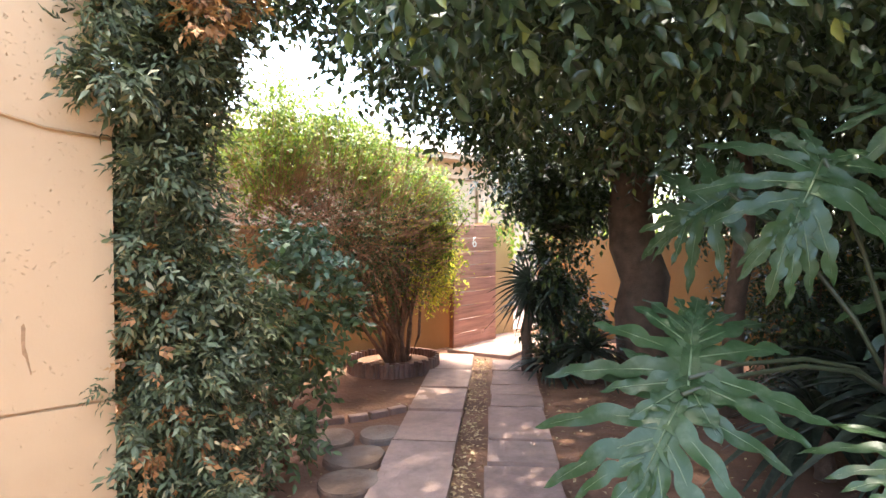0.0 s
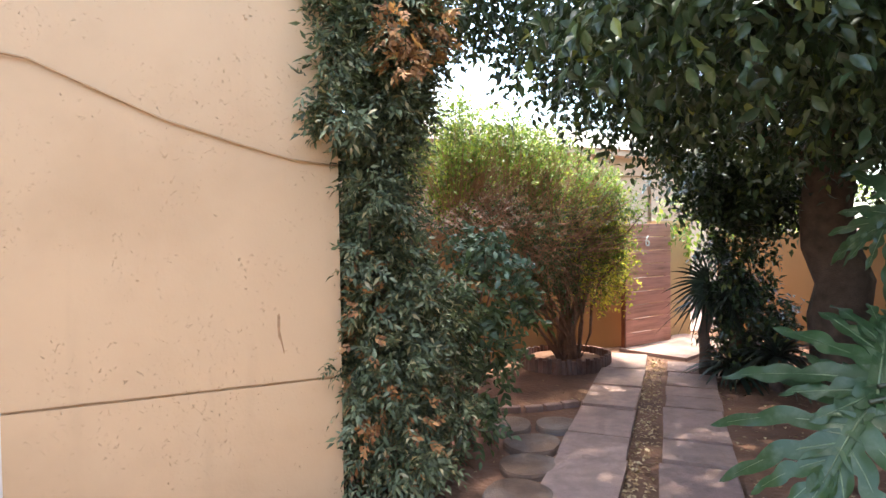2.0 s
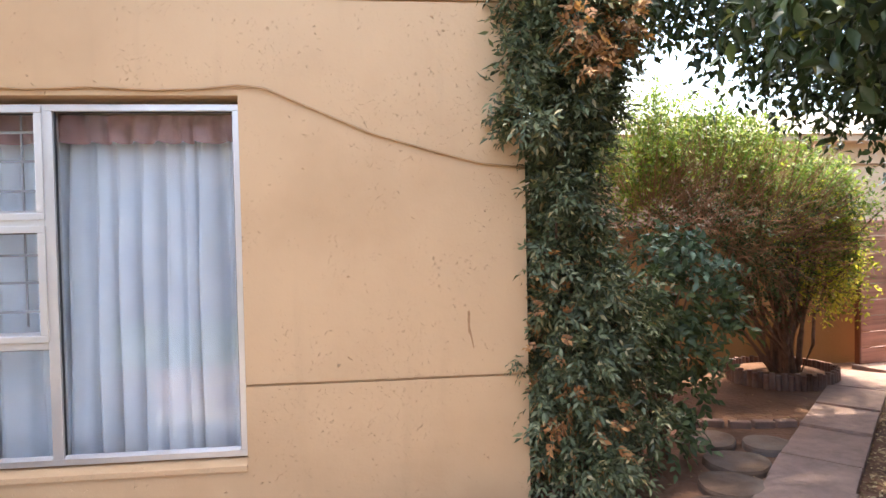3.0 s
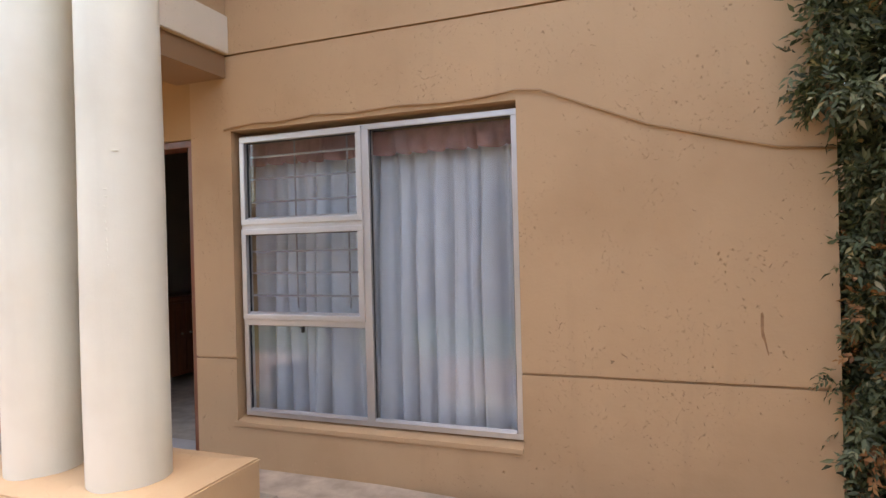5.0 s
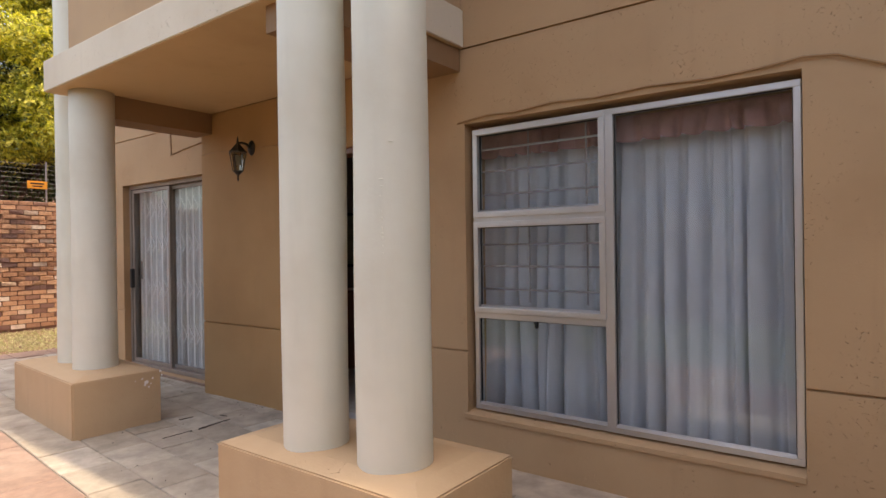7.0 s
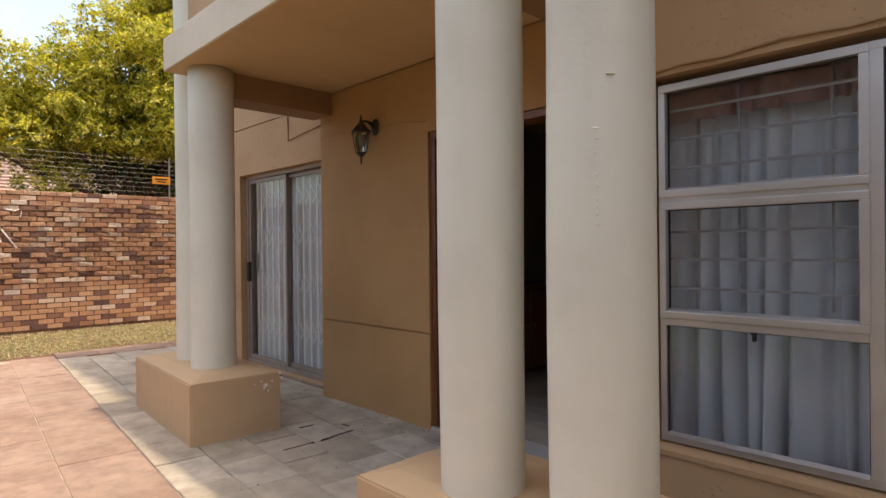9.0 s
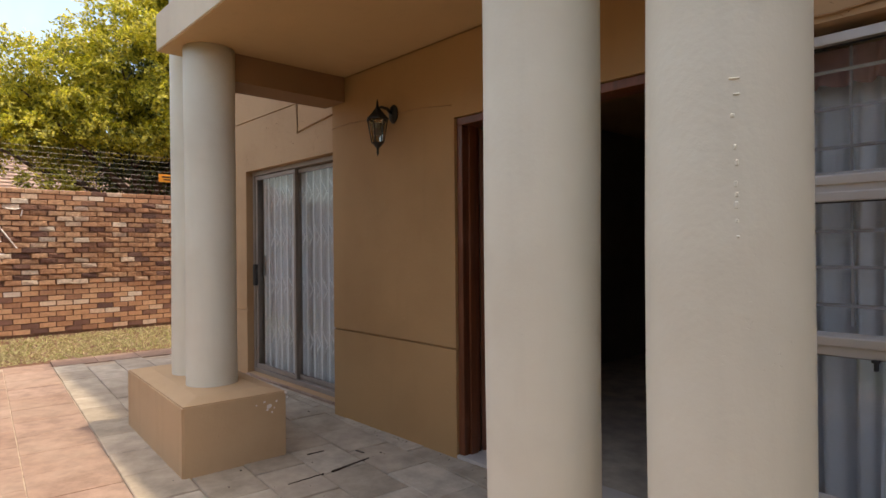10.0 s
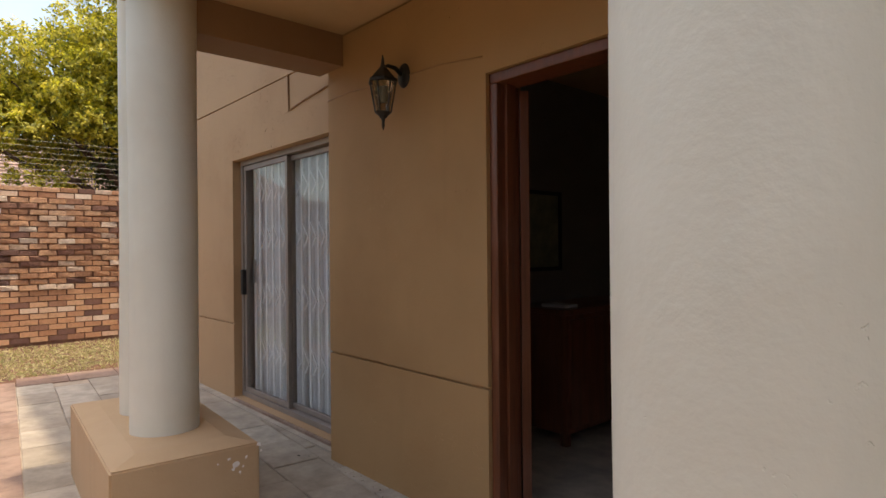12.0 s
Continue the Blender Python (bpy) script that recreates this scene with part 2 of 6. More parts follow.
def tube(pts, radii, seg=8):
    return add_tube(bmesh.new(), pts, radii, seg)


def banded_wall(bm, x0, x1, y0, y1, z0, z1, holes, grooves=(0.68, 2.628), depth=0.016):
    """A wall along x with openings (x0, x1, z0, z1) and recessed grooves at the given heights."""
    xs = sorted({x0, x1, *[h[0] for h in holes], *[h[1] for h in holes]})
    zs = {z0, z1, *[h[2] for h in holes], *[h[3] for h in holes]}
    for g in grooves:
        zs |= {g - 0.0065, g + 0.0065}
    zs = sorted(z for z in zs if z0 <= z <= z1)
    for a, b in zip(xs, xs[1:]):
        for c, d in zip(zs, zs[1:]):
            mx, mz = (a + b) / 2, (c + d) / 2
            if any(h[0] < mx < h[1] and h[2] < mz < h[3] for h in holes):
                continue
            inset = depth if any(abs(mz - g) < 0.0065 for g in grooves) else 0
            add_box(bm, a, y0 + inset, c, b, y1, d)
    bmesh.ops.remove_doubles(bm, verts=bm.verts, dist=0.0005)
    return bm


def structure(name, bm, mat, label, category="wall"):
    ob = part(name, bm, mat)
    return tagged(ob, label, category, kind="structure")


# ---- ground ----
structure("ground", box(-600, -600, -0.4, 600, 600, -0.045), M_SOIL, "bare red-brown garden soil with fallen leaves", "ground")

# ---- house ----
WX0, WX1, WZ0, WZ1 = -2.472, -0.604, 0.28, 2.142       # window opening
DX0, DX1, DZ1 = -4.13, -2.795, 2.12                 # door opening
CORNER, HOUSE_END = -5.523, 0.853
HOUSE_TOP = 5.3
SY = 0.12                                            # face of the wall with the sliding door
SX0, SX1, SZ0, SZ1 = -7.38, -5.35, 0.035, 2.115

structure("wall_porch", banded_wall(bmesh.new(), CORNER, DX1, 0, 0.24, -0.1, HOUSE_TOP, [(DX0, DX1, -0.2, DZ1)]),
          M_PORCHWALL_SHADED, "smooth tan plastered wall under the porch, coloured darker for its shade")
structure("wall_front", banded_wall(bmesh.new(), DX1, HOUSE_END, 0, 0.24, -0.1, HOUSE_TOP, [(WX0, WX1, WZ0, WZ1)]),
          M_WALL, "tan plastered house wall with pits and grooves")
structure("wall_lounge", banded_wall(bmesh.new(), -8.6, CORNER + 0.2, SY, SY + 0.24, -0.1, HOUSE_TOP, [(SX0, SX1 , SZ0, SZ1)]),
          M_WALL, "tan plastered wall round the sliding door")
structure("wall_side", box(HOUSE_END - 0.24, 0.24, -0.1, HOUSE_END, 9, HOUSE_TOP), M_WALL, "tan plastered side wall behind a creeper")
structure("wall_far_end", box(-8.6, SY + 0.24, -0.1, -8.36, 9, HOUSE_TOP), M_WALL, "tan plastered end wall of the house")
structure("wall_back", box(-8.6, 9, -0.1, HOUSE_END, 9.24, HOUSE_TOP), M_WALL, "plain back wall of the house")
structure("roof", boxes((-8.9, -0.73, HOUSE_TOP, -5.7, 9.5, HOUSE_TOP + 0.15), (-5.7, -0.99, HOUSE_TOP, HOUSE_END + 0.3, 9.5, HOUSE_TOP + 0.15)), M_SMOOTH, "plain flat roof of the house", "roof")
structure("floor_inside", box(-8.3, 0.05, -0.1, 0.6, 9, 0.012), M_PAVER, "pale floor inside the house", "floor")
structure("ceiling_inside", box(-8.3, 0.4, 2.6, 0.6, 9, 2.7), M_SMOOTH, "plain ceiling inside the house", "ceiling")

# porch roof slab, beams and the wall above
SLAB_X0, SLAB_X1, SLAB_Y, SLAB_Z = -5.66, -2.47, -1.27, 2.637
structure("porch_roof", box(SLAB_X0, SLAB_Y, SLAB_Z, SLAB_X1, -0.002, SLAB_Z + 0.24, 0.006), M_FASCIA, "pale plastered slab over the porch", "porch roof")
structure("porch_ceiling", box(SLAB_X0 + 0.01, SLAB_Y + 0.01, SLAB_Z - 0.006, SLAB_X1 - 0.01, -0.004, SLAB_Z + 0.01), M_SOFFIT, "smooth tan ceiling under the porch slab", "ceiling")
structure("beam_left", box(-5.62, -0.93, 2.44, -5.34, -0.003, SLAB_Z - 0.007), M_BEAM, "brown plastered beam under the porch slab", "beam")
structure("beam_right", box(-2.9, -1.2, 2.485, -2.5, -0.003, SLAB_Z - 0.007), M_BEAM, "brown plastered beam under the porch slab", "beam")
structure("wall_balcony", boxes((SLAB_X0 + 0.12, SLAB_Y + 0.14, SLAB_Z + 0.24, SLAB_X1 - 0.02, -0.004, 4.2)), M_WALL, "tan plastered wall above the porch slab")


def plinth(label, x0, x1, y0, y1, h):
    """A block whose top rises gently towards the columns, with slightly worn edges."""
    t = thing("plinth", label, "plinth", (x0 + x1) / 2, (y0 + y1) / 2, 0)
    w, d = (x1 - x0) / 2, (y1 - y0) / 2
    bm = box(-w, -d, -0.05, w, d, h - 0.012)
    bmesh.ops.bevel(bm, geom=[e for e in bm.edges if abs(e.verts[0].co.z - e.verts[1].co.z) > 0.1], offset=0.01, segments=2, affect="EDGES")
    part("block", bm, M_PLINTH, t)
    bm = box(-w, -d, h - 0.012, w, d, h)
    top = [f for f in bm.faces if f.normal.z > 0.9]
    bmesh.ops.inset_region(bm, faces=top, thickness=0.17)
    for v in top[0].verts:
        v.co.z += 0.025
    bmesh.ops.bevel(bm, geom=[e for e in bm.edges if e.calc_face_angle(0) > 0.8 and max(v.co.z for v in e.verts) > h - 0.004 and min(v.co.z for v in e.verts) > h - 0.006], offset=0.008, segments=2, affect="EDGES")
    part("cap", bm, M_PLINTH, t, "gently sloped plaster top")
    return t


plinth_a = plinth("tan plastered plinth with chipped paint under two columns", -6.36, -4.95, -1.32, -0.69, 0.41)
plinth_a.matrix_basis = plinth_a.matrix_basis @ pose(0, 0, 0, 0, 0, -3.5)
plinth_b = plinth("tan plastered plinth under a pair of cream columns", -2.945, -1.662, -1.49, -0.825, 0.41)


def column(label, x, y, z1, r=0.16):
    t = thing("column", label, "column", x, y, 0.42, group="porch columns")
    bm = bmesh.new()
    n, seg = 14, 64
    for i in range(n + 1):
        z = (z1 - 0.42) * i / n
        for k in range(seg):
            a = k * math.tau / seg
            rr = r + 0.0025 * math.sin(z * 2.1 + x * 3) + 0.0015 * math.sin(3 * a + z * 4)
            bm.verts.new((rr * math.cos(a), rr * math.sin(a), z))
    bm.verts.ensure_lookup_table()
    for i in range(n):
        for k in range(seg):
            bm.faces.new((bm.verts[i * seg + k], bm.verts[i * seg + (k + 1) % seg], bm.verts[(i + 1) * seg + (k + 1) % seg], bm.verts[(i + 1) * seg + k]))
    bm.faces.new([bm.verts[n * seg + k] for k in range(seg)])
    for f in bm.faces:
        f.smooth = len(f.verts) == 4
    part("shaft", bm, M_CREAM, t)
    return t


column("smooth cream round column carrying the porch slab", -5.40, -1.02, SLAB_Z + 0.002)
column("tall cream round column beside the porch slab", -5.83, -0.965, 4.6)
column("smooth cream round column carrying the porch slab", -2.492, -1.249, SLAB_Z + 0.002, 0.1555)
tall_column = column("tall cream round column with painted-over ridges", -2.01, -1.23, 4.6, 0.1625)

# porch floor and patio sheets
PAVE = pose(-4.57, -1.655, 0, 0, 0, -4.6)            # the paving runs slightly askew to the house
structure("porch_floor", box(-4.9, 0, -0.3, 6.4, 1.9, -0.014), M_SAND, "sandy bed under the grey pavers", "floor").matrix_basis = PAVE
structure("patio", box(-5.15, -1.8, -0.3, 3.2, 0, -0.016), M_SAND, "sandy bed under the pink patio tiles", "floor").matrix_basis = PAVE
structure("lawn_soil", box(-12.6, -12, -0.3, -9.3, 12, -0.03), M_SOIL, "dry soil under the grass strip", "ground")

# boundary walls, and unseen ones added to hold back light
structure("wall_brick_boundary", box(-12.82, -12, -0.3, -12.6, 12, 2.22), M_MORTAR, "red-brown face brick boundary wall", "wall")
structure("wall_garden_back", boxes((HOUSE_END, 2.85, -0.3, 5.32, 3.02, 1.4), (HOUSE_END, 2.82, 1.4, 5.32, 3.05, 1.46)), M_ORANGE, "orange plastered garden wall beside the gate")
# passage wall gets a paler base than the orange walls, as painted sunlight
structure("wall_passage", boxes((5.88, 2.98, -0.3, 6.45, 3.16, 1.47), (5.88, 2.95, 1.47, 6.45, 3.19, 1.53)), plaster("lit_orange_plaster", (0.58, 0.4, 0.2), 0.0), "orange plastered wall beyond the gate, coloured paler as if sunlit")
structure("pavement_outside", box(4.5, 3.2, -0.3, 12, 4.9, -0.03), M_SLAB, "sunlit concrete paving outside the gate", "pavement")
structure("wall_garden_right", box(7.2, -9, -0.3, 7.4, 3.2, 1.35), M_ORANGE, "orange plastered boundary wall behind the trees")
# two added walls out of view that cut the low sky light
structure("wall_garden_front", boxes((-12.6, -8.2, -0.3, 7.4, -7.98, 2.3), (-12.6, -8.25, 2.3, 7.4, -7.93, 2.38)), M_DRAB, "unseen brown plastered wall added opposite the house to block low sky")
structure("wall_opposite", box(-11, -11.2, -0.3, 6, -11.0, 5.2), M_DRAB, "unseen tall brown wall added to block low sky light")
# ground out of view, added as dark lawn to dim the bounce
structure("lawn_front", box(-9.0, -7.9, -0.3, 1.0, -3.2, -0.03), M_LAWN, "unseen dark lawn added before the patio to lessen bounced light", "lawn")
# never in view: added to keep side light off the plants
structure("wall_garden_near", box(2.4, -4.4, -0.3, 7.2, -4.2, 3.3), M_DRAB, "unseen plain wall added to shade the garden")


# ---- window in the front wall ----
def sloped_sill(x0, x1, y0, y1, z0, z1, drop):
    bm = box(x0, y0, z0, x1, y1, z1, 0.004)
    for v in bm.verts:
        if v.co.z > (z0 + z1) / 2 and v.co.y < (y0 + y1) / 2:
            v.co.z -= drop
    return bm


def ring(x0, x1, z0, z1, w, y0, y1):
    """Four mitred-looking frame bars round a rectangle, w wide."""
    return boxes((x0, y0, z0, x1, y1, z0 + w), (x0, y0, z1 - w, x1, y1, z1),
                 (x0, y0, z0 + w, x0 + w, y1, z1 - w), (x1 - w, y0, z0 + w, x1, y1, z1 - w), bevel=0.004)


FX0, FX1, FZ0, FZ1, FM = -2.44, -0.612, 0.308, 2.108, -1.533
win = thing("window_1", "white aluminium window with one fixed and three left panes", "window", (FX0 + FX1) / 2, 0.045, FZ0, kind="structure")
ox, oz = (FX0 + FX1) / 2, FZ0


def wpart(name, bm, mat, parent=win, label=""):
    return part(name, bm, mat, parent, label)


hw, hh, mx = (FX1 - FX0) / 2, FZ1 - FZ0, FM - ox
wpart("window_frame", ring(-hw, hw, 0, hh, 0.034, 0, 0.06), M_ANOD)
wpart("mullion", box(mx - 0.026, -0.004, 0.034, mx + 0.026, 0.058, hh - 0.034, 0.004), M_ANOD)
T1, T2 = 1.522 - oz, 0.915 - oz
for tz in (T1, T2):
    wpart("transom", box(-hw + 0.034, -0.004, tz - 0.022, mx - 0.026, 0.058, tz + 0.022, 0.004), M_ANOD)


def glazing_bead(x0, x1, z):
    """A bottom bead whose top slopes outwards, so that it catches the sky."""
    bm = bmesh.new()
    vs = [bm.verts.new((x, y, q)) for x in (x0, x1) for y, q in ((-0.012, z - 0.002), (-0.012, z + 0.001), (0.017, z + 0.014), (0.017, z - 0.002))]
    for f in ((0, 1, 2, 3), (7, 6, 5, 4), (0, 4, 5, 1), (1, 5, 6, 2), (2, 6, 7, 3), (3, 7, 4, 0)):
        bm.faces.new([vs[q] for q in f])
    return bm


for z0, z1 in ((T1 + 0.02, hh - 0.016), (T2 + 0.02, T1 - 0.02)):
    sash = wpart("sash", ring(-hw + 0.006, mx - 0.02, z0 - 0.005, z1 + 0.008, 0.036, -0.016, 0.03), M_ANOD, win, "opening sash with mitred bars")
    part("bead", glazing_bead(-hw + 0.044, mx - 0.058, z0 + 0.031), M_ANOD, sash)
for a, b in ((mx + 0.028, hw - 0.036), (-hw + 0.036, mx - 0.028)):
    wpart("bead", glazing_bead(a, b, 0.034), M_ANOD)
for a, b, c, d in ((mx + 0.026, hw - 0.034, 0.034, hh - 0.034), (-hw + 0.042, mx - 0.056, T1 + 0.051, hh - 0.044),
                   (-hw + 0.042, mx - 0.056, T2 + 0.051, T1 - 0.048), (-hw + 0.034, mx - 0.026, 0.034, T2 - 0.022)):
    g = wpart("pane", box(a, 0.018, c, b, 0.023, d), M_GLASS)
    g.visible_shadow = False
    wpart("gasket", ring(a - 0.002, b + 0.002, c - 0.002, d + 0.002, 0.007, 0.012, 0.03), M_BLACK, win, "black rubber gasket")
wpart("latch", boxes((-0.47, -0.02, T2 - 0.06, -0.458, 0.006, T2 - 0.02), (-0.476, -0.024, T2 - 0.03, -0.452, -0.004, T2 - 0.02), bevel=0.002), M_BLACK, win, "small black window latch")
wpart("window_sill", sloped_sill(-hw - 0.055, hw + 0.008, -0.057, 0.06, -0.06, -0.001, 0.028), M_WALL, win, "sloped tan plaster sill")

mc, nn, ll, bb = material("white_voile", 0.9)
cv = coords(nn, ll, (260, 1, 260))
cc = ramp(nn, ll, tex_noise(nn, ll, coords(nn, ll), 6, 4), (0.3, (0.74, 0.77, 0.83)), (0.7, (0.84, 0.86, 0.9)))
ll.new(cc, bb.inputs["Base Color"])
bumped(nn, ll, bb, tex_noise(nn, ll, cv, 1, 2), 0.001, 0.5)
trn = nn.new("ShaderNodeBsdfTranslucent")
ll.new(cc, trn.inputs["Color"])
mxs = nn.new("ShaderNodeMixShader")
mxs.inputs[0].default_value = 0.12
ll.new(bb.outputs[0], mxs.inputs[1])
ll.new(trn.outputs[0], mxs.inputs[2])
ll.new(mxs.outputs[0], nn["Material Output"].inputs["Surface"])
M_CURTAIN = mc
M_VALANCE = simple("dusty_red_cloth", (0.36, 0.2, 0.19), 0.9, 0, 0.2, 12, 0.003)


FOLD = ((0.0, -1.0), (0.1, -0.95), (0.3, -0.7), (0.5, -0.5), (0.58, 0.1), (0.66, 0.8), (0.76, 1.0), (0.88, 0.5), (0.96, -0.6))


def pleated(width, height, depth, pleats, seed, scallop=0.0):
    """A hanging pleated cloth from x = 0, its top at z = 0: uneven flat-fronted folds with sharp returns that open out downwards."""
    r = random.Random(seed)
    widths = [r.uniform(0.65, 1.4) for _ in range(pleats)]
    widths = [w * width / sum(widths) for w in widths]
    amps = [r.uniform(0.45, 1.1) for _ in range(pleats)]
    drift = [r.uniform(-0.3, 0.3) for _ in range(pleats + 1)]
    bm = bmesh.new()
    nz = 16
    grid = []
    for j in range(nz + 1):
        v = j / nz
        row, x = [], 0.0
        for i, w in enumerate(widths):
            lean = drift[i] * w * v
            lean_next = drift[i + 1] * w * v
            for q, y in FOLD:
                amp = depth * amps[i] * (0.3 + 0.7 * min(1, v * 2.2)) * (1 + 0.25 * math.sin(v * 5 + i * 1.7))
                sag = scallop * math.sin(math.pi * q) * v
                row.append(bm.verts.new((x + w * q + lean * (1 - q) + lean_next * q, amp * y, -v * height - sag)))
            x += w
        row.append(bm.verts.new((width, 0, -v * height)))
        grid.append(row)
    for j in range(nz):
        for i in range(len(grid[0]) - 1):
            bm.faces.new((grid[j][i], grid[j][i + 1], grid[j + 1][i + 1], grid[j + 1][i]))
    return bm


def curtain(label, x, y, z, width, height, pleats, seed, valance=0.0, depth=0.03, cloth=M_CURTAIN):
    t = thing("curtain", label, "curtain", x, y, z)
    part("cloth", pleated(width, height, depth, pleats, seed), cloth, t, smooth=True)
    if valance:
        v = part("heading", pleated(width, valance, depth * 0.35, pleats, seed, 0.016), M_VALANCE, t, "dusty red gathered heading", True)
        v.location = (0, -depth - 0.012, 0.03)
    part("rail", tube([(-0.02, 0.0, 0.012), (width + 0.02, 0.0, 0.012)], 0.008, 8), M_ALU, t, "white curtain rail")
    return t


curtain("white voile curtain hanging in deep pleats behind glass", -1.62, 0.27, 2.05, 1.1, 1.82, 10, 3, 0.135, 0.075)
curtain("white voile curtain behind burglar bars", -2.58, 0.27, 2.05, 0.97, 1.82, 8, 8, 0.135, 0.075)
track = thing("curtain_track", "pale curtain track over the window", "curtain track", -2.5, 0.2, 2.108)
part("rail", box(0, -0.008, -0.006, 1.92, 0.008, 0.006, 0.002), M_ALU, track)
for x in (0.3, 0.96, 1.62):
    part("bracket", box(x - 0.01, -0.008, 0.007, x + 0.01, 0.045, 0.03, 0.002), M_ALU, track)

M_BARPAINT = simple("grey_bar_paint", (0.3, 0.28, 0.29), 0.5)
bars = thing("burglar_bars", "grey steel burglar bars behind the window panes", "burglar bars", -2.47, 0.12, 0.95)
part("top_bar", tube([(0, 0, 1.032), (0.94, 0, 1.032)], 0.007, 8), M_ALU, bars, "pale top bar")
for z in (0.128, 0.275, 0.414, 0.737, 0.887):
    part("bar", box(0, -0.004, z - 0.0065, 0.94, 0.004, z + 0.0065, 0.002), M_BARPAINT, bars)
for x in (0.0, 0.39, 0.77):
    part("upright", box(x - 0.005, 0.005, 0.05, x + 0.005, 0.012, 1.12, 0.002), M_BARPAINT, bars)

# ---- front door and hall ----
dr = thing("door_1", "dark stained wooden door standing open into the hall", "door", DX0, 0, 0, kind="structure")
dw = DX1 - DX0
part("door_frame", boxes((0.002, 0.02, 0, 0.05, 0.17, DZ1 - 0.05), (dw - 0.05, 0.02, 0, dw - 0.002, 0.17, DZ1 - 0.05), (0.002, 0.02, DZ1 - 0.05, dw - 0.002, 0.17, DZ1 - 0.002), bevel=0.006),
     M_DOORWOOD, dr, "dark red-brown wooden frame")
part("door_stop", boxes((0.05, 0.07, 0, 0.065, 0.13, DZ1 - 0.05), (dw - 0.065, 0.07, 0, dw - 0.05, 0.13, DZ1 - 0.05), bevel=0.003), M_DOORWOOD, dr)
leaf = part("leaf", box(0.115, 0.2, 0.012, 0.158, 1.02, DZ1 - 0.06, 0.004), M_DOORWOOD, dr, "dark wooden leaf")
leaf.matrix_basis = pose(0.05, 0.175, 0, 0, 0, 50) @ pose(-0.115, -0.2, 0)
part("handle", add_tube(tube([(0.158, 0.93, 1.02), (0.2, 0.93, 1.02)], 0.011), [(0.2, 0.94, 1.02), (0.2, 0.83, 1.02)], 0.009), M_DARKALU, leaf, "brushed metal lever handle")
part("lock_plate", box(0.158, 0.91, 0.9, 0.163, 0.95, 1.1, 0.002), M_DARKALU, leaf)
part("threshold", box(0.002, 0.0, 0.0, dw - 0.002, 0.24, 0.022, 0.004), M_ALU, dr, "pale worn threshold")
M_HALLTILE = varied("white_hall_tile", [(0.0, (0.6, 0.58, 0.56)), (1.0, (0.68, 0.67, 0.65))], 0.25, 5, 0.0005, (0.5, 0.48, 0.45), 0.2)
# indoor gloom is put into this very dark base colour of the inner walls
M_INSIDE = plaster("dim_inside_paint", (0.2, 0.18, 0.15), 0.0)
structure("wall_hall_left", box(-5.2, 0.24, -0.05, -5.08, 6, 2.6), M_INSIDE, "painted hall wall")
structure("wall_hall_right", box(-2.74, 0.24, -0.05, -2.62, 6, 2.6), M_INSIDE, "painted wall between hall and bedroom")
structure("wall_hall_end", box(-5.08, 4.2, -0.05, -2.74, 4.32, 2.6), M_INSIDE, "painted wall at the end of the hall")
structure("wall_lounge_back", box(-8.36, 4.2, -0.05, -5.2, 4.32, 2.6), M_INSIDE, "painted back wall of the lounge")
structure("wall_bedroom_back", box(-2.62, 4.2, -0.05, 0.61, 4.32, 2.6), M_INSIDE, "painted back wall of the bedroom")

pic = thing("picture_frame", "dark framed picture on the hall wall", "picture", -5.075, 1.55, 1.45, 90)
part("frame", ring(-0.22, 0.22, -0.3, 0.3, 0.03, -0.02, 0.0), M_BLACK, pic)
part("print", box(-0.19, -0.006, -0.27, 0.19, -0.001, 0.27), simple("olive_print", (0.2, 0.21, 0.13), 0.6, 0, 0.3, 9), pic, "olive print in pale mount")

cab = thing("hall_cabinet", "dark wooden cabinet against the hall wall", "cabinet", -4.82, 1.75, 0.02)
part("body", box(-0.25, -0.55, 0.08, 0.22, 0.55, 0.86, 0.006), M_DOORWOOD, cab)
part("top", box(-0.26, -0.58, 0.862, 0.25, 0.58, 0.9, 0.008), M_DOORWOOD, cab)
for i, y in enumerate((-0.27, 0.27)):
    d = part("door", box(0.222, y - 0.255, 0.12, 0.242, y + 0.255, 0.83, 0.006), M_DOORWOOD, cab)
    part("knob", box(0.242, y + (0.2 if i == 0 else -0.22), 0.5, 0.262, y + (0.22 if i == 0 else -0.2), 0.52, 0.006), M_DARKALU, d)
for x in (-0.22, 0.19):
    for y in (-0.52, 0.52):
        part("foot", box(x - 0.025, y - 0.025, 0.0, x + 0.025, y + 0.025, 0.08, 0.004), M_DOORWOOD, cab)
pot = thing("papers", "small pale stack of papers on the cabinet", "papers", -4.74, 1.32, 0.921)
part("sheet", box(-0.1, -0.07, 0, 0.1, 0.07, 0.02, 0.003), M_ALU, pot)

# ---- sliding door ----
sd = thing("door_2", "aluminium sliding glass door with two panels", "sliding door", SX0, SY + 0.07, SZ0, kind="structure")
sw, sh = SX1 - SX0, SZ1 - SZ0
part("door_frame", ring(0.002, sw - 0.002, 0.002, sh - 0.002, 0.042, 0, 0.1), M_BRONZE, sd)
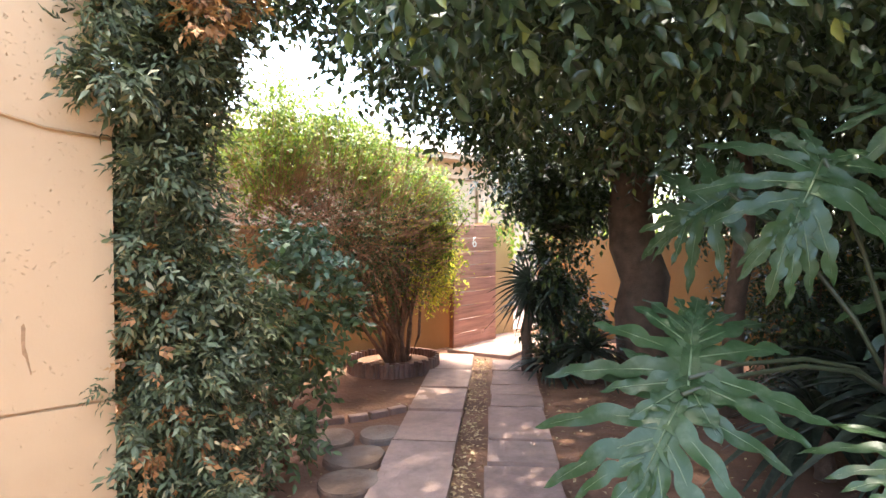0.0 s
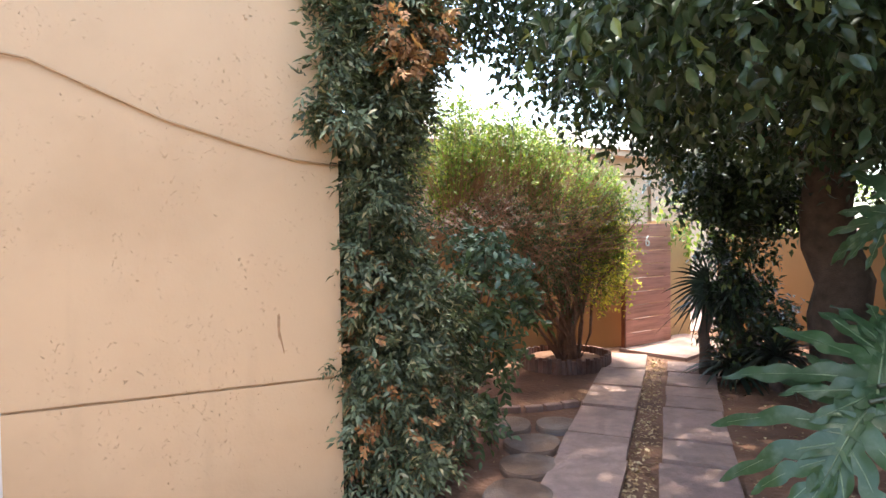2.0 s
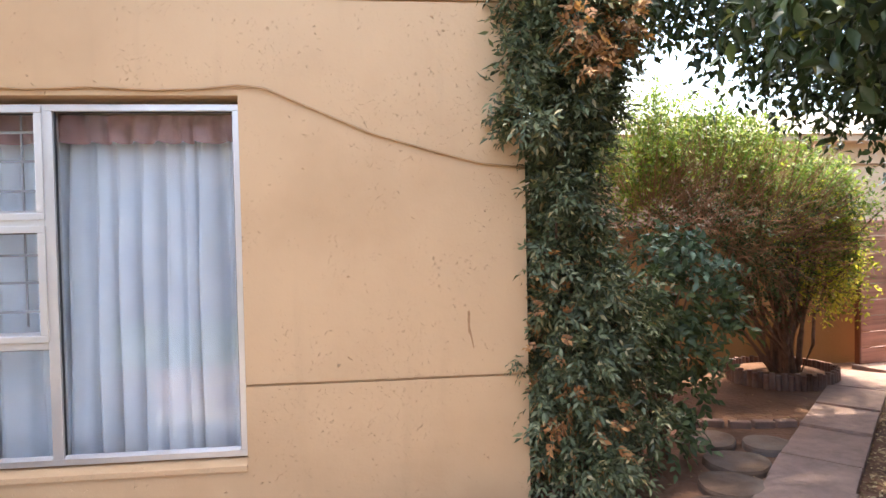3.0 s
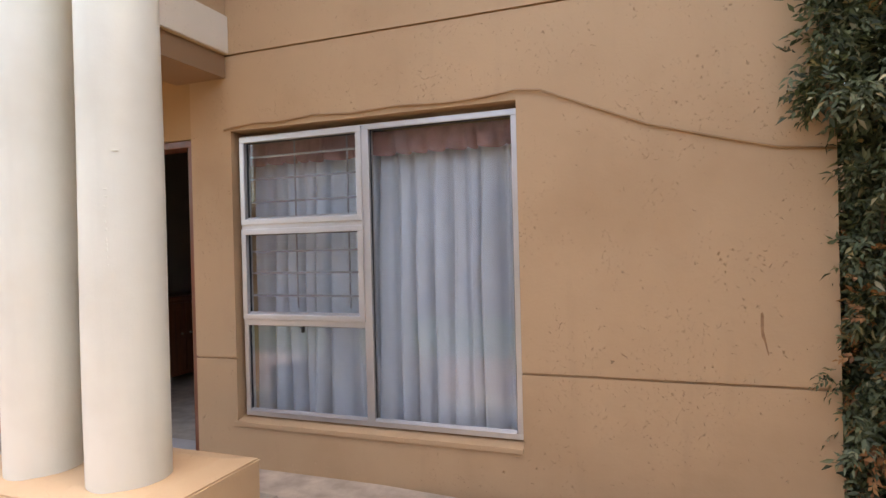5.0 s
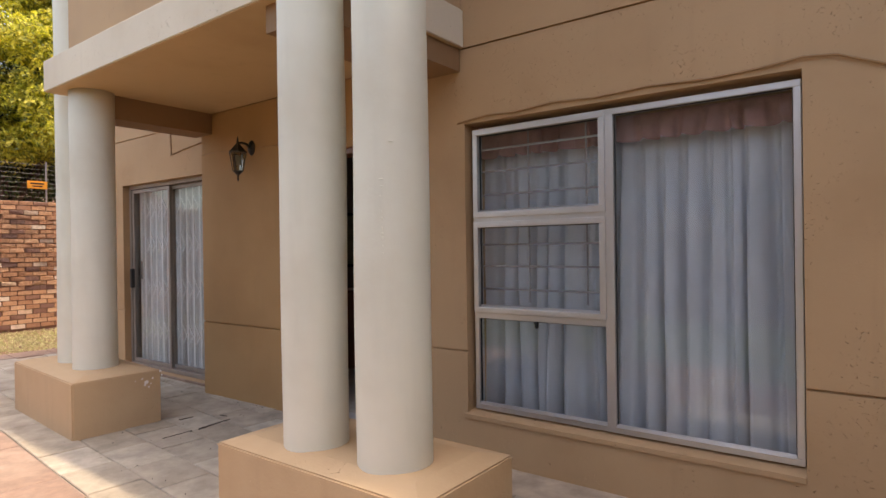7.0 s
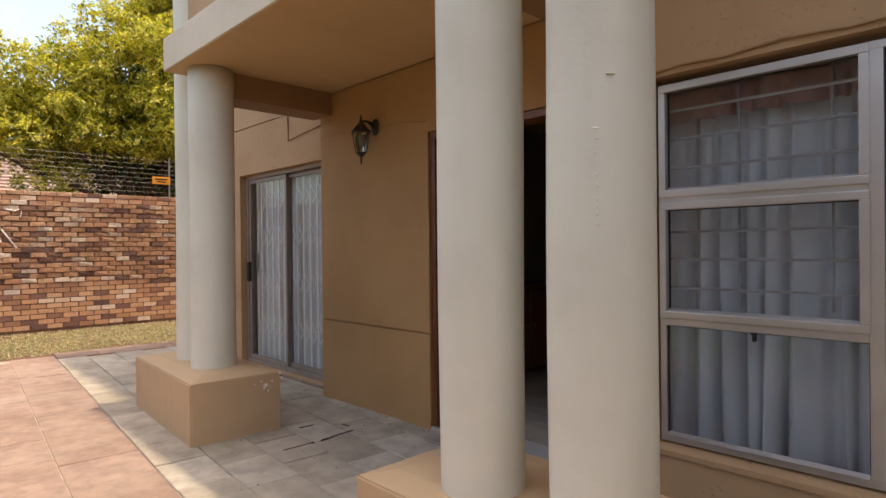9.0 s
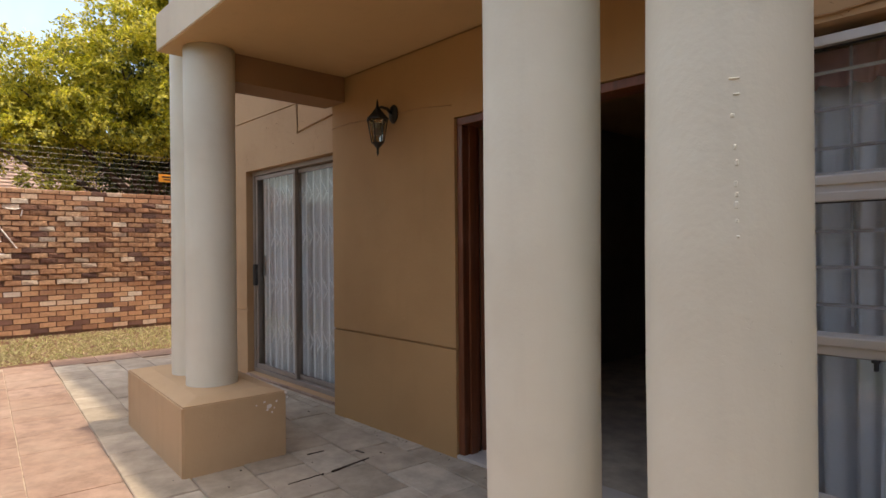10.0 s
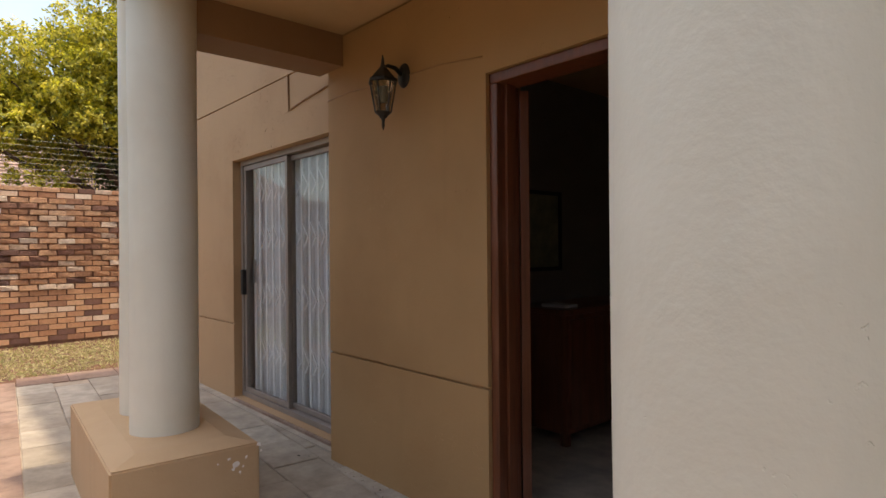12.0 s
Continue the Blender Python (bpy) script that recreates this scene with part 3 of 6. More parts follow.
for k, (a, b, yy) in enumerate(((0.05, 0.88, 0.01), (0.84, sw - 0.05, 0.05))):
    p = part("panel", ring(a, b, 0.05, sh - 0.05, 0.038, yy, yy + 0.035), M_BRONZE, sd)
    g = part("pane", box(a + 0.038, yy + 0.015, 0.088, b - 0.038, yy + 0.02, sh - 0.088), M_DOORGLASS, p)
    g.visible_shadow = False
    if k == 0:
        part("pull_handle", boxes((a + 0.002, yy - 0.04, 0.9, a + 0.045, yy, 1.12), bevel=0.008), M_BLACK, p, "black pull handle")
sill = thing("brick_sill", "worn reddish brick sill under the sliding door", "sill", SX0, SY, 0, kind="structure")
for i in range(17):
    part("brick", box(i * 0.12 + 0.004, -0.025, -0.02, i * 0.12 + 0.114, 0.16, 0.032, 0.005), M_TILE, sill)

M_WHITE = simple("white_gloss_paint", (0.78, 0.77, 0.75), 0.4, 0, 0.05)
gate_grille = thing("security_gate", "white folding trellis security gate behind glass", "security gate", SX0 + 0.06, SY + 0.183, SZ0 + 0.05)
gw, gh = sw - 0.12, sh - 0.1
step = 0.128
part("lock_stile", box(0.0, -0.018, 0, 0.045, 0.018, gh, 0.004), M_WHITE, gate_grille, "wide white lock stile")
part("lock_box", box(-0.005, -0.027, 0.95, 0.055, -0.019, 1.16, 0.003), M_DARKALU, gate_grille, "grey lock box")
ups = [0.1 + step * i for i in range(15)]
for x in ups:
    part("upright", box(x - 0.011, -0.008, 0, x + 0.011, 0.008, gh, 0.003), M_WHITE, gate_grille)
for z in (0.36, 0.85, 1.34, 1.74):
    for x0, x1 in zip(ups, ups[1:]):
        part("link", add_tube(tube([(x0 + 0.03, -0.013, z + 0.115), (x1 - 0.004, -0.015, z)], 0.0075, 6), [(x1 - 0.004, -0.015, z), (x0 + 0.06, -0.013, z - 0.075)], 0.0075, 6), M_WHITE, gate_grille)
part("top_track", box(0, -0.02, gh, gw, 0.02, gh + 0.03, 0.003), M_WHITE, gate_grille)
M_SHEER, ns_, ls_, bs_ = material("cream_sheer", 0.9)
ls_.new(ramp(ns_, ls_, tex_noise(ns_, ls_, coords(ns_, ls_), 3, 4), (0.3, (0.5, 0.49, 0.47)), (0.7, (0.62, 0.61, 0.61))), bs_.inputs["Base Color"])
curtain("cream lounge curtain gathered behind the sliding door", SX0 + 0.03, SY + 0.24, 2.085, sw - 0.06, 2.05, 16, 5, 0, 0.028, M_SHEER)

# ---- wall lantern ----
M_LANTERNGLASS = glass("lantern_glass", 0.15)
M_LANTERNGLASS.node_tree.nodes["Principled BSDF"].inputs["Base Color"].default_value = (0.45, 0.42, 0.34, 1)
lt = thing("wall_lantern", "black iron coach lantern on the porch wall", "wall lamp", -4.735, 0, 2.245)
lt.scale = (0.82, 0.82, 0.82)
bm = bmesh.new()
bmesh.ops.create_uvsphere(bm, u_segments=20, v_segments=10, radius=0.06)
for v in bm.verts:
    v.co = Vector((v.co.x, -abs(v.co.y) * 0.5 if v.co.y < 0 else 0.0, v.co.z * 1.35))
part("back_plate", bm, M_IRON, lt, smooth=True)
part("arm", tube([(0, -0.02, 0.0), (0, -0.07, 0.035), (0, -0.13, 0.04), (0, -0.17, 0.02), (0, -0.17, -0.02)], [0.016, 0.014, 0.012, 0.012, 0.012], 10), M_IRON, lt, smooth=True)
cy = -0.17
part("finial", add_cyl(add_cyl(bmesh.new(), 0, cy, 0.02, 0.06, 0.018, 0.008, 12), 0, cy, 0.055, 0.1, 0.012, 0.002, 12), M_IRON, lt)
part("roof", add_cyl(add_cyl(bmesh.new(), 0, cy, -0.075, -0.06, 0.1, 0.1, 6), 0, cy, -0.06, 0.02, 0.092, 0.022, 6), M_IRON, lt)
part("lantern_glass", add_cyl(bmesh.new(), 0, cy, -0.26, -0.076, 0.046, 0.078, 6), M_LANTERNGLASS, lt, "clear ribbed glass")
for k in range(6):
    a = k * math.tau / 6
    part("cage_bar", tube([(0.082 * math.cos(a), cy + 0.082 * math.sin(a), -0.075), (0.048 * math.cos(a), cy + 0.048 * math.sin(a), -0.265)], 0.0055, 6), M_IRON, lt)
part("base", add_cyl(add_cyl(bmesh.new(), 0, cy, -0.285, -0.262, 0.03, 0.055, 12), 0, cy, -0.3, -0.284, 0.02, 0.03, 12), M_IRON, lt)
part("drop_finial", add_cyl(add_cyl(bmesh.new(), 0, cy, -0.34, -0.3, 0.008, 0.012, 10), 0, cy, -0.375, -0.338, 0.002, 0.013, 10), M_IRON, lt)
part("bulb", add_cyl(bmesh.new(), 0, cy, -0.2, -0.1, 0.022, 0.018, 12), M_CREAM, lt)

# ---- cables on the walls ----
M_CABLE = simple("painted_cable", (0.36, 0.2, 0.09), 0.6, 0, 0.2)


def cable(label, pts, r=0.006):
    t = thing("cable", label, "cable", *pts[0])
    part("wire", tube([Vector(p) - Vector(pts[0]) for p in pts], r, 6), M_CABLE, t, smooth=True)


cable("tan painted cable sagging across the wall above the window",
      [(-2.52, -0.006, 2.152), (-2.3, -0.008, 2.175), (-2.1, -0.007, 2.165), (-1.85, -0.009, 2.185), (-1.6, -0.008, 2.168), (-1.3, -0.009, 2.18), (-1.0, -0.008, 2.165), (-0.78, -0.01, 2.172),
       (-0.6, -0.014, 2.19), (-0.47, -0.012, 2.175), (-0.24, -0.009, 2.075), (0.05, -0.008, 1.95), (0.34, -0.008, 1.865), (0.62, -0.008, 1.79), (0.85, -0.008, 1.765)])
cable("thin painted cable running past the lantern", [(-4.15, -0.003, 2.2), (-4.45, -0.003, 2.235), (-4.7, -0.003, 2.24), (-5.0, -0.003, 2.25), (-5.3, -0.003, 2.27), (-5.52, -0.003, 2.26)], 0.003)
cable("painted cable dropping down the wall over the sliding door", [(-6.3, SY - 0.006, 2.635), (-6.29, SY - 0.006, 2.36), (-6.1, SY - 0.006, 2.39), (-5.55, SY - 0.006, 2.44)], 0.007)


# chipped paint on the plinth, scuff on the wall, painted-over ridges on the column
def flat_patch(bm, x, y, z, r, seed, axis):
    rnd = random.Random(seed)
    vs = []
    for k in range(9):
        a, q = k * math.tau / 9, r * rnd.uniform(0.5, 1.2)
        u, w = q * math.cos(a), q * math.sin(a)
        vs.append(bm.verts.new((x, y + u, z + w) if axis == "x" else (x + u, y, z + w)))
    bm.faces.new(vs)
    return bm


M_CHIP = simple("bare_white_plaster", (0.78, 0.72, 0.68), 0.9)
chips = [(0.0, 0.33, 0.03), (0.05, 0.355, 0.013), (-0.03, 0.362, 0.012), (0.02, 0.29, 0.014), (-0.08, 0.35, 0.008), (0.11, 0.4, 0.016), (0.12, 0.37, 0.01), (-0.01, 0.31, 0.018), (0.035, 0.315, 0.01)]
for i, (dy, z, r) in enumerate(chips):
    part("chip", flat_patch(bmesh.new(), 0.7075, 0.2 + dy, z, r * 0.62, i, "x"), M_CHIP, plinth_a, "bare white chip in the paint")
M_SCUFF = simple("brown_scuff", (0.3, 0.16, 0.075), 0.8, 0, 0.3, 30)
sc = thing("scuff_mark", "brown rubbed scuff on the wall", "stain", 0.54, 0, 0.96, kind="structure")
bm = bmesh.new()
bm.faces.new([bm.verts.new((x, -0.002, z)) for x, z in ((-0.006, 0.06), (0.003, 0.07), (0.008, 0.05), (0.006, -0.02), (0.014, -0.06), (0.026, -0.13), (0.022, -0.135), (0.006, -0.065), (-0.004, -0.05), (-0.007, 0.0))])
part("mark", bm, M_SCUFF, sc)

# ridges under the paint of the tall column
ca = radians(-63)
for i, (z, da, w, h) in enumerate(((1.63, 0.0, 0.02, 0.004), (1.6, 0.02, 0.012, 0.004), (1.56, -0.02, 0.008, 0.008), (1.5, 0.0, 0.006, 0.01), (1.47, 0.02, 0.007, 0.012), (1.43, 0.01, 0.006, 0.012), (1.41, 0.02, 0.007, 0.01),
                                   (1.39, 0.015, 0.008, 0.014), (1.36, 0.02, 0.006, 0.008), (1.33, 0.03, 0.007, 0.005), (1.78, 0.25, 0.024, 0.002))):
    bm = box(-w / 2, -0.003, -h / 2, w / 2, 0.004, h / 2)
    bmesh.ops.bevel(bm, geom=list(bm.edges), offset=0.0016, segments=1, affect="EDGES")
    rp = part("ridge", bm, M_CREAM, tall_column)
    rp.matrix_basis = pose(0.1645 * math.cos(ca + da), 0.1645 * math.sin(ca + da), z - 0.42, 0, 0, math.degrees(ca + da) + 90)


# ---- foliage tools ----
LEAF = np.array([(0, 0, 0), (-0.5, 0.42, 0.10), (0.5, 0.42, 0.10), (0, 0.5, 0), (0, 1, -0.12)])
LEAF_FACES = ((0, 2, 4, 3), (0, 3, 4, 1))


def unit(a):
    return a / np.maximum(np.linalg.norm(a, axis=1, keepdims=True), 1e-6)


OVAL = np.array([(0, 0, 0), (-0.36, 0.22, 0.05), (-0.5, 0.48, 0.1), (-0.28, 0.78, 0.03), (0, 1, -0.12), (0.28, 0.78, 0.03), (0.5, 0.48, 0.1), (0.36, 0.22, 0.05), (0, 0.25, -0.01), (0, 0.5, 0.0), (0, 0.78, -0.05)])
OVAL_FACES = ((0, 8, 1, 1), (8, 9, 2, 1), (9, 10, 3, 2), (10, 4, 3, 3), (0, 7, 8, 8), (7, 6, 9, 8), (6, 5, 10, 9), (5, 4, 10, 10))


def leaf_part(name, P, D, N, S, W, mat, parent, label="", oval=False):
    """Single folded leaves: base points P, directions D, faces towards N, lengths S, width ratio W."""
    Y = unit(D)
    X = unit(np.cross(Y, N))
    Z = np.cross(X, Y)
    t = OVAL if oval else LEAF
    n, k = len(P), len(t)
    S3 = S[:, None, None]
    V = P[:, None, :] + S3 * (t[None, :, 0:1] * (W if np.isscalar(W) else W[:, None, None]) * X[:, None, :] + t[None, :, 1:2] * Y[:, None, :] + t[None, :, 2:3] * Z[:, None, :])
    V = V.reshape(-1, 3)
    me = bpy.data.meshes.new(name)
    base = [tuple(dict.fromkeys(f_)) for f_ in (OVAL_FACES if oval else LEAF_FACES)]
    sizes = np.tile([len(f_) for f_ in base], n)
    flat = np.concatenate([np.array(f_) for f_ in base])
    loops = (flat[None] + (np.arange(n) * k)[:, None]).ravel()
    me.vertices.add(len(V))
    me.vertices.foreach_set("co", V.ravel().astype(np.float32))
    me.loops.add(len(loops))
    me.loops.foreach_set("vertex_index", loops.astype(np.int32))
    me.polygons.add(len(sizes))
    me.polygons.foreach_set("loop_start", np.concatenate([[0], np.cumsum(sizes)[:-1]]).astype(np.int32))
    me.update(calc_edges=True)
    me.validate()
    me.materials.append(mat)
    ob = new(name, me)
    ob.parent = parent
    if label:
        ob["label"] = label
    return ob


def in_lobes(rng, n, lobes, shell=0.55):
    """Points in a set of ellipsoids (cx, cy, cz, rx, ry, rz), most of them near the outside; with outward directions."""
    vol = np.array([l[3] * l[4] * l[5] for l in lobes]) ** 0.75
    idx = rng.choice(len(lobes), n, p=vol / vol.sum())
    L = np.array(lobes)[idx]
    d = unit(rng.normal(size=(n, 3)))
    r = rng.uniform(shell, 1, (n, 1)) ** 0.7
    r += 0.12 * rng.normal(size=(n, 1))
    return L[:, :3] + d * r * L[:, 3:], d


def sprays(rng, base, out, length, count, droop, spread, face=0.5):
    """Leaves along drooping twigs: returns leaf points, directions and normals."""
    n = len(base)
    ax = unit(out + rng.normal(scale=0.5, size=(n, 3)) + np.array([0, 0, -droop]))
    side = unit(np.cross(ax, rng.normal(size=(n, 3))))
    P, D, N = [], [], []
    for k in range(count):
        s = (k + 0.6) / count
        sg = 1 if k % 2 else -1
        P.append(base + ax * length * s + np.array([0, 0, -1]) * length * 0.35 * s * s)
        D.append(ax * 0.6 + side * sg * spread + rng.normal(scale=0.25, size=(n, 3)) + np.array([0, 0, -droop * 0.6]))
        N.append(unit(out) * face + np.array([0, 0, 0.8]) + rng.normal(scale=0.45, size=(n, 3)))
    return np.concatenate(P), np.concatenate(D), np.concatenate(N)


def limbs(paths):
    bm = bmesh.new()
    for pts, r0, r1 in paths:
        n = len(pts)
        add_tube(bm, pts, [r0 + (r1 - r0) * i / (n - 1) for i in range(n)], 10)
    return bm


def bent(rnd, a, b, n=7, wob=0.1, sag=0.0):
    a, b = Vector(a), Vector(b)
    pts = []
    for i in range(n):
        u = i / (n - 1)
        p = a.lerp(b, u) + Vector((rnd.uniform(-1, 1), rnd.uniform(-1, 1), rnd.uniform(-0.5, 0.5))) * wob * math.sin(math.pi * u) * 0.7
        p.z += sag * 4 * u * (1 - u)
        pts.append(p)
    return pts


M_BARK = simple("dark_bark", (0.11, 0.07, 0.05), 0.95, 0, 0.4, 9, 0.02)
M_TWIG = simple("brown_twig", (0.2, 0.11, 0.07), 0.9, 0, 0.3, 20, 0.002)
M_REDTWIG = simple("red_brown_twig", (0.3, 0.16, 0.095), 0.9, 0, 0.3, 20, 0.002)
M_FICUS = foliage("glossy_dark_leaf", [(0.0, (0.022, 0.036, 0.016)), (0.5, (0.036, 0.058, 0.024)), (0.88, (0.06, 0.088, 0.034)), (0.96, (0.1, 0.13, 0.042)), (1.0, (0.2, 0.21, 0.05))], 0.3, 0.12, 0.33)
M_JASMINE = foliage("creeper_leaf", [(0.0, (0.032, 0.04, 0.016)), (0.4, (0.065, 0.08, 0.032)), (0.75, (0.115, 0.135, 0.062)), (0.9, (0.19, 0.2, 0.105)), (0.96, (0.3, 0.22, 0.09)), (1.0, (0.38, 0.35, 0.22))], 0.6, 0.25)
M_DRYLEAF = foliage("dry_brown_leaf", [(0.0, (0.13, 0.055, 0.02)), (0.5, (0.3, 0.13, 0.045)), (1.0, (0.44, 0.23, 0.09))], 0.8, 0.25)
M_BLUELEAF = foliage("bluish_leaf", [(0.0, (0.05, 0.09, 0.05)), (0.6, (0.1, 0.16, 0.095)), (1.0, (0.2, 0.28, 0.19))], 0.45, 0.2)
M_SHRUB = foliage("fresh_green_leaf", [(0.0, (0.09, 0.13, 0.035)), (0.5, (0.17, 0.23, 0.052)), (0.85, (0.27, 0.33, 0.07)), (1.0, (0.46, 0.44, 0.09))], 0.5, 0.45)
# yellow-green leaf, pushed to yellow to carry the sunlight in its colour
M_ACACIA = foliage("sunlit_yellow_green_leaf", [(0.0, (0.14, 0.16, 0.038)), (0.4, (0.46, 0.41, 0.06)), (1.0, (0.8, 0.64, 0.1))], 0.6, 0.5)
M_DARKLEAF = foliage("dark_strap_leaf", [(0.0, (0.016, 0.024, 0.016)), (0.7, (0.026, 0.038, 0.024)), (1.0, (0.05, 0.065, 0.045))], 0.5, 0.1, 0.3)
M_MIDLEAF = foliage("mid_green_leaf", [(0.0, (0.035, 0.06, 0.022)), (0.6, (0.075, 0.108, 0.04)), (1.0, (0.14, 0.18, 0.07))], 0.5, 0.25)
# darker acacia leaf: the shade inside the crown is put into its colour
M_SHADELEAF = foliage("shaded_deep_green_leaf", [(0.0, (0.03, 0.04, 0.014)), (0.7, (0.07, 0.085, 0.022)), (1.0, (0.16, 0.17, 0.035))], 0.6, 0.25)
M_PHILO = foliage("philodendron_leaf", [(0.0, (0.02, 0.043, 0.015)), (1.0, (0.032, 0.064, 0.021))], 0.38, 0.2, 0.34)
M_RIB = simple("pale_rib", (0.09, 0.125, 0.055), 0.5, 0, 0.15)
M_STALK = simple("green_stalk", (0.032, 0.04, 0.018), 0.5, 0, 0.2)

rng = np.random.default_rng(7)
rnd = random.Random(11)

# ---- tree whose crown hangs over the garden path ----
tree = thing("tree", "large dark evergreen tree with a drooping glossy crown", "tree", 5.6, 0.4, -0.05)
O = np.array([5.6, 0.4, -0.05])
paths = [(bent(rnd, (0, 0, 0), (-0.1, 0.1, 2.3), 8, 0.08), 0.27, 0.19),
         (bent(rnd, (-0.1, 0.1, 2.2), (-2.4, 0.8, 3.6), 8, 0.2, 0.2), 0.13, 0.03), (bent(rnd, (-0.1, 0.1, 2.2), (-1.6, -1.6, 3.7), 8, 0.2, 0.2), 0.12, 0.03),
         (bent(rnd, (-0.1, 0.1, 2.2), (0.4, 0.9, 4.4), 8, 0.2), 0.13, 0.03), (bent(rnd, (-0.1, 0.1, 2.2), (-3.0, -1.4, 3.5), 9, 0.2, 0.3), 0.11, 0.02),
         (bent(rnd, (-0.1, 0.1, 2.2), (0.6, -1.9, 3.9), 8, 0.2, 0.2), 0.12, 0.03), (bent(rnd, (-0.1, 0.1, 1.9), (-1.1, 1.4, 3.0), 8, 0.15, 0.1), 0.1, 0.02)]
part("trunk", limbs(paths), M_BARK, tree, "dark rough trunk and limbs", True)
# the first two lobes hang out of view, added to block sky light
near = [(1.95, -1.95, 3.3, 0.8, 0.8, 0.3), (2.3, -3.2, 3.2, 0.9, 0.8, 0.35), (2.3, -0.9, 2.75, 0.75, 0.6, 0.5), (2.75, -1.35, 2.75, 0.7, 0.6, 0.55), (3.3, -1.2, 2.6, 0.8, 0.8, 0.55), (2.9, -0.3, 2.85, 0.8, 0.7, 0.5)]
far = [(2.6, 0.75, 2.95, 0.5, 0.5, 0.3), (3.7, 0.55, 2.75, 0.9, 0.9, 0.65), (4.3, 1.2, 2.75, 0.8, 0.8, 0.65), (4.3, -0.3, 2.75, 1.0, 1.0, 0.85), (5.3, 0.9, 2.7, 0.9, 0.8, 0.9), (5.5, -0.6, 2.6, 1.0, 1.1, 0.95), (4.4, -1.7, 2.7, 1.1, 0.9, 0.9),
       (5.8, 1.7, 2.3, 0.6, 0.6, 0.7), (5.0, 1.5, 2.1, 0.5, 0.5, 0.5), (6.2, -1.9, 2.6, 1.0, 1.0, 1.0), (3.2, 0.9, 3.2, 0.8, 0.7, 0.5), (4.9, -0.2, 3.5, 1.0, 1.0, 0.5), (2.3, 0.9, 3.5, 0.7, 0.6, 0.4)]
b, o = in_lobes(rng, 1500, near, 0.2)
P, Dn, Nn = sprays(rng, b, o * 0.6, 0.3, 7, 0.55, 0.8)
leaf_part("crown", P - O, Dn, Nn, rng.uniform(0.075, 0.115, len(P)), 0.46, M_FICUS, tree, "hanging glossy dark green leaves", True)
far += [(4.2, -3.4, 3.3, 1.5, 1.2, 0.7), (5.8, -3.2, 3.2, 1.3, 1.3, 0.8), (6.6, -0.5, 3.2, 1.0, 1.5, 0.8), (3.0, -3.0, 3.6, 1.3, 0.9, 0.5), (5.6, 1.1, 1.8, 0.45, 0.45, 0.4), (5.25, 1.3, 1.95, 0.4, 0.35, 0.35), (1.9, 0.9, 3.3, 0.4, 0.4, 0.35)]
far += [(2.25, 1.0, 3.05, 0.45, 0.35, 0.2), (1.95, 1.0, 3.0, 0.3, 0.3, 0.18), (3.0, 1.0, 2.75, 0.35, 0.35, 0.3), (3.5, 0.9, 2.55, 0.4, 0.35, 0.28), (3.95, 0.9, 2.42, 0.4, 0.35, 0.2), (4.3, 1.0, 2.6, 0.4, 0.4, 0.25)]
# added lobes beside and behind the view that only shade the garden
far += [(2.9, -2.7, 3.3, 0.8, 0.7, 0.35), (3.8, -3.2, 2.9, 0.9, 0.8, 0.5), (3.2, -4.3, 3.1, 1.1, 0.9, 0.5)]
far += [(3.0, -4.9, 3.9, 1.4, 0.8, 0.5), (5.0, -4.9, 3.9, 1.5, 0.9, 0.5), (2.2, -4.4, 3.7, 1.2, 1.0, 0.4), (6.6, -3.4, 2.0, 0.5, 0.6, 1.0)]
far += [(6.95, 0.3, 2.5, 0.4, 1.6, 0.7), (6.9, 1.6, 2.5, 0.35, 0.7, 0.6), (6.6, 0.6, 3.6, 0.8, 1.6, 0.5)]
# high lobes above the view, added to darken the plants and soil below
far += [(4.6, -2.2, 4.7, 1.6, 1.6, 0.4), (6.0, -1.6, 4.6, 1.3, 1.7, 0.5), (4.4, -4.0, 4.3, 1.5, 1.3, 0.5), (6.0, -3.6, 4.2, 1.2, 1.2, 0.6), (6.9, -2.2, 2.4, 0.5, 1.6, 0.7)]
far += [(2.5, 0.7, 4.9, 1.5, 1.5, 0.45), (2.6, -0.4, 4.7, 1.0, 1.0, 0.35), (5.0, -2.2, 3.4, 1.4, 1.2, 0.5)]
far += [(3.4, -1.5, 4.9, 1.5, 1.3, 0.35), (5.2, -0.6, 4.9, 1.4, 1.2, 0.35)]
b, o = in_lobes(rng, 19500, far, 0.15)
P, Dn, Nn = sprays(rng, b, o * 0.6, 0.28, 7, 0.45, 0.8)
leaf_part("crown", P - O, Dn, Nn, rng.uniform(0.06, 0.1, len(P)), 0.5, M_FICUS, tree, "dense crown, with unseen lobes added to shade the garden")

slim = thing("tree", "slim dark tree trunk among large leaves", "tree", 5.0, -0.7, -0.05)
part("trunk", limbs([(bent(rnd, (0, 0, 0), (0.1, -0.1, 3.2), 9, 0.06), 0.085, 0.05), (bent(rnd, (0.08, -0.08, 2.6), (0.8, -0.8, 3.8), 6, 0.1), 0.05, 0.02)]), M_BARK, slim, "", True)
slim2 = thing("tree", "dark leaning tree trunk near the boundary wall", "tree", 4.7, -2.05, -0.05)
part("trunk", limbs([(bent(rnd, (0, 0, 0), (0.2, 0.15, 3.3), 9, 0.08), 0.14, 0.08)]), M_BARK, slim2, "", True)
S0 = np.array([4.7, -2.05, -0.05])
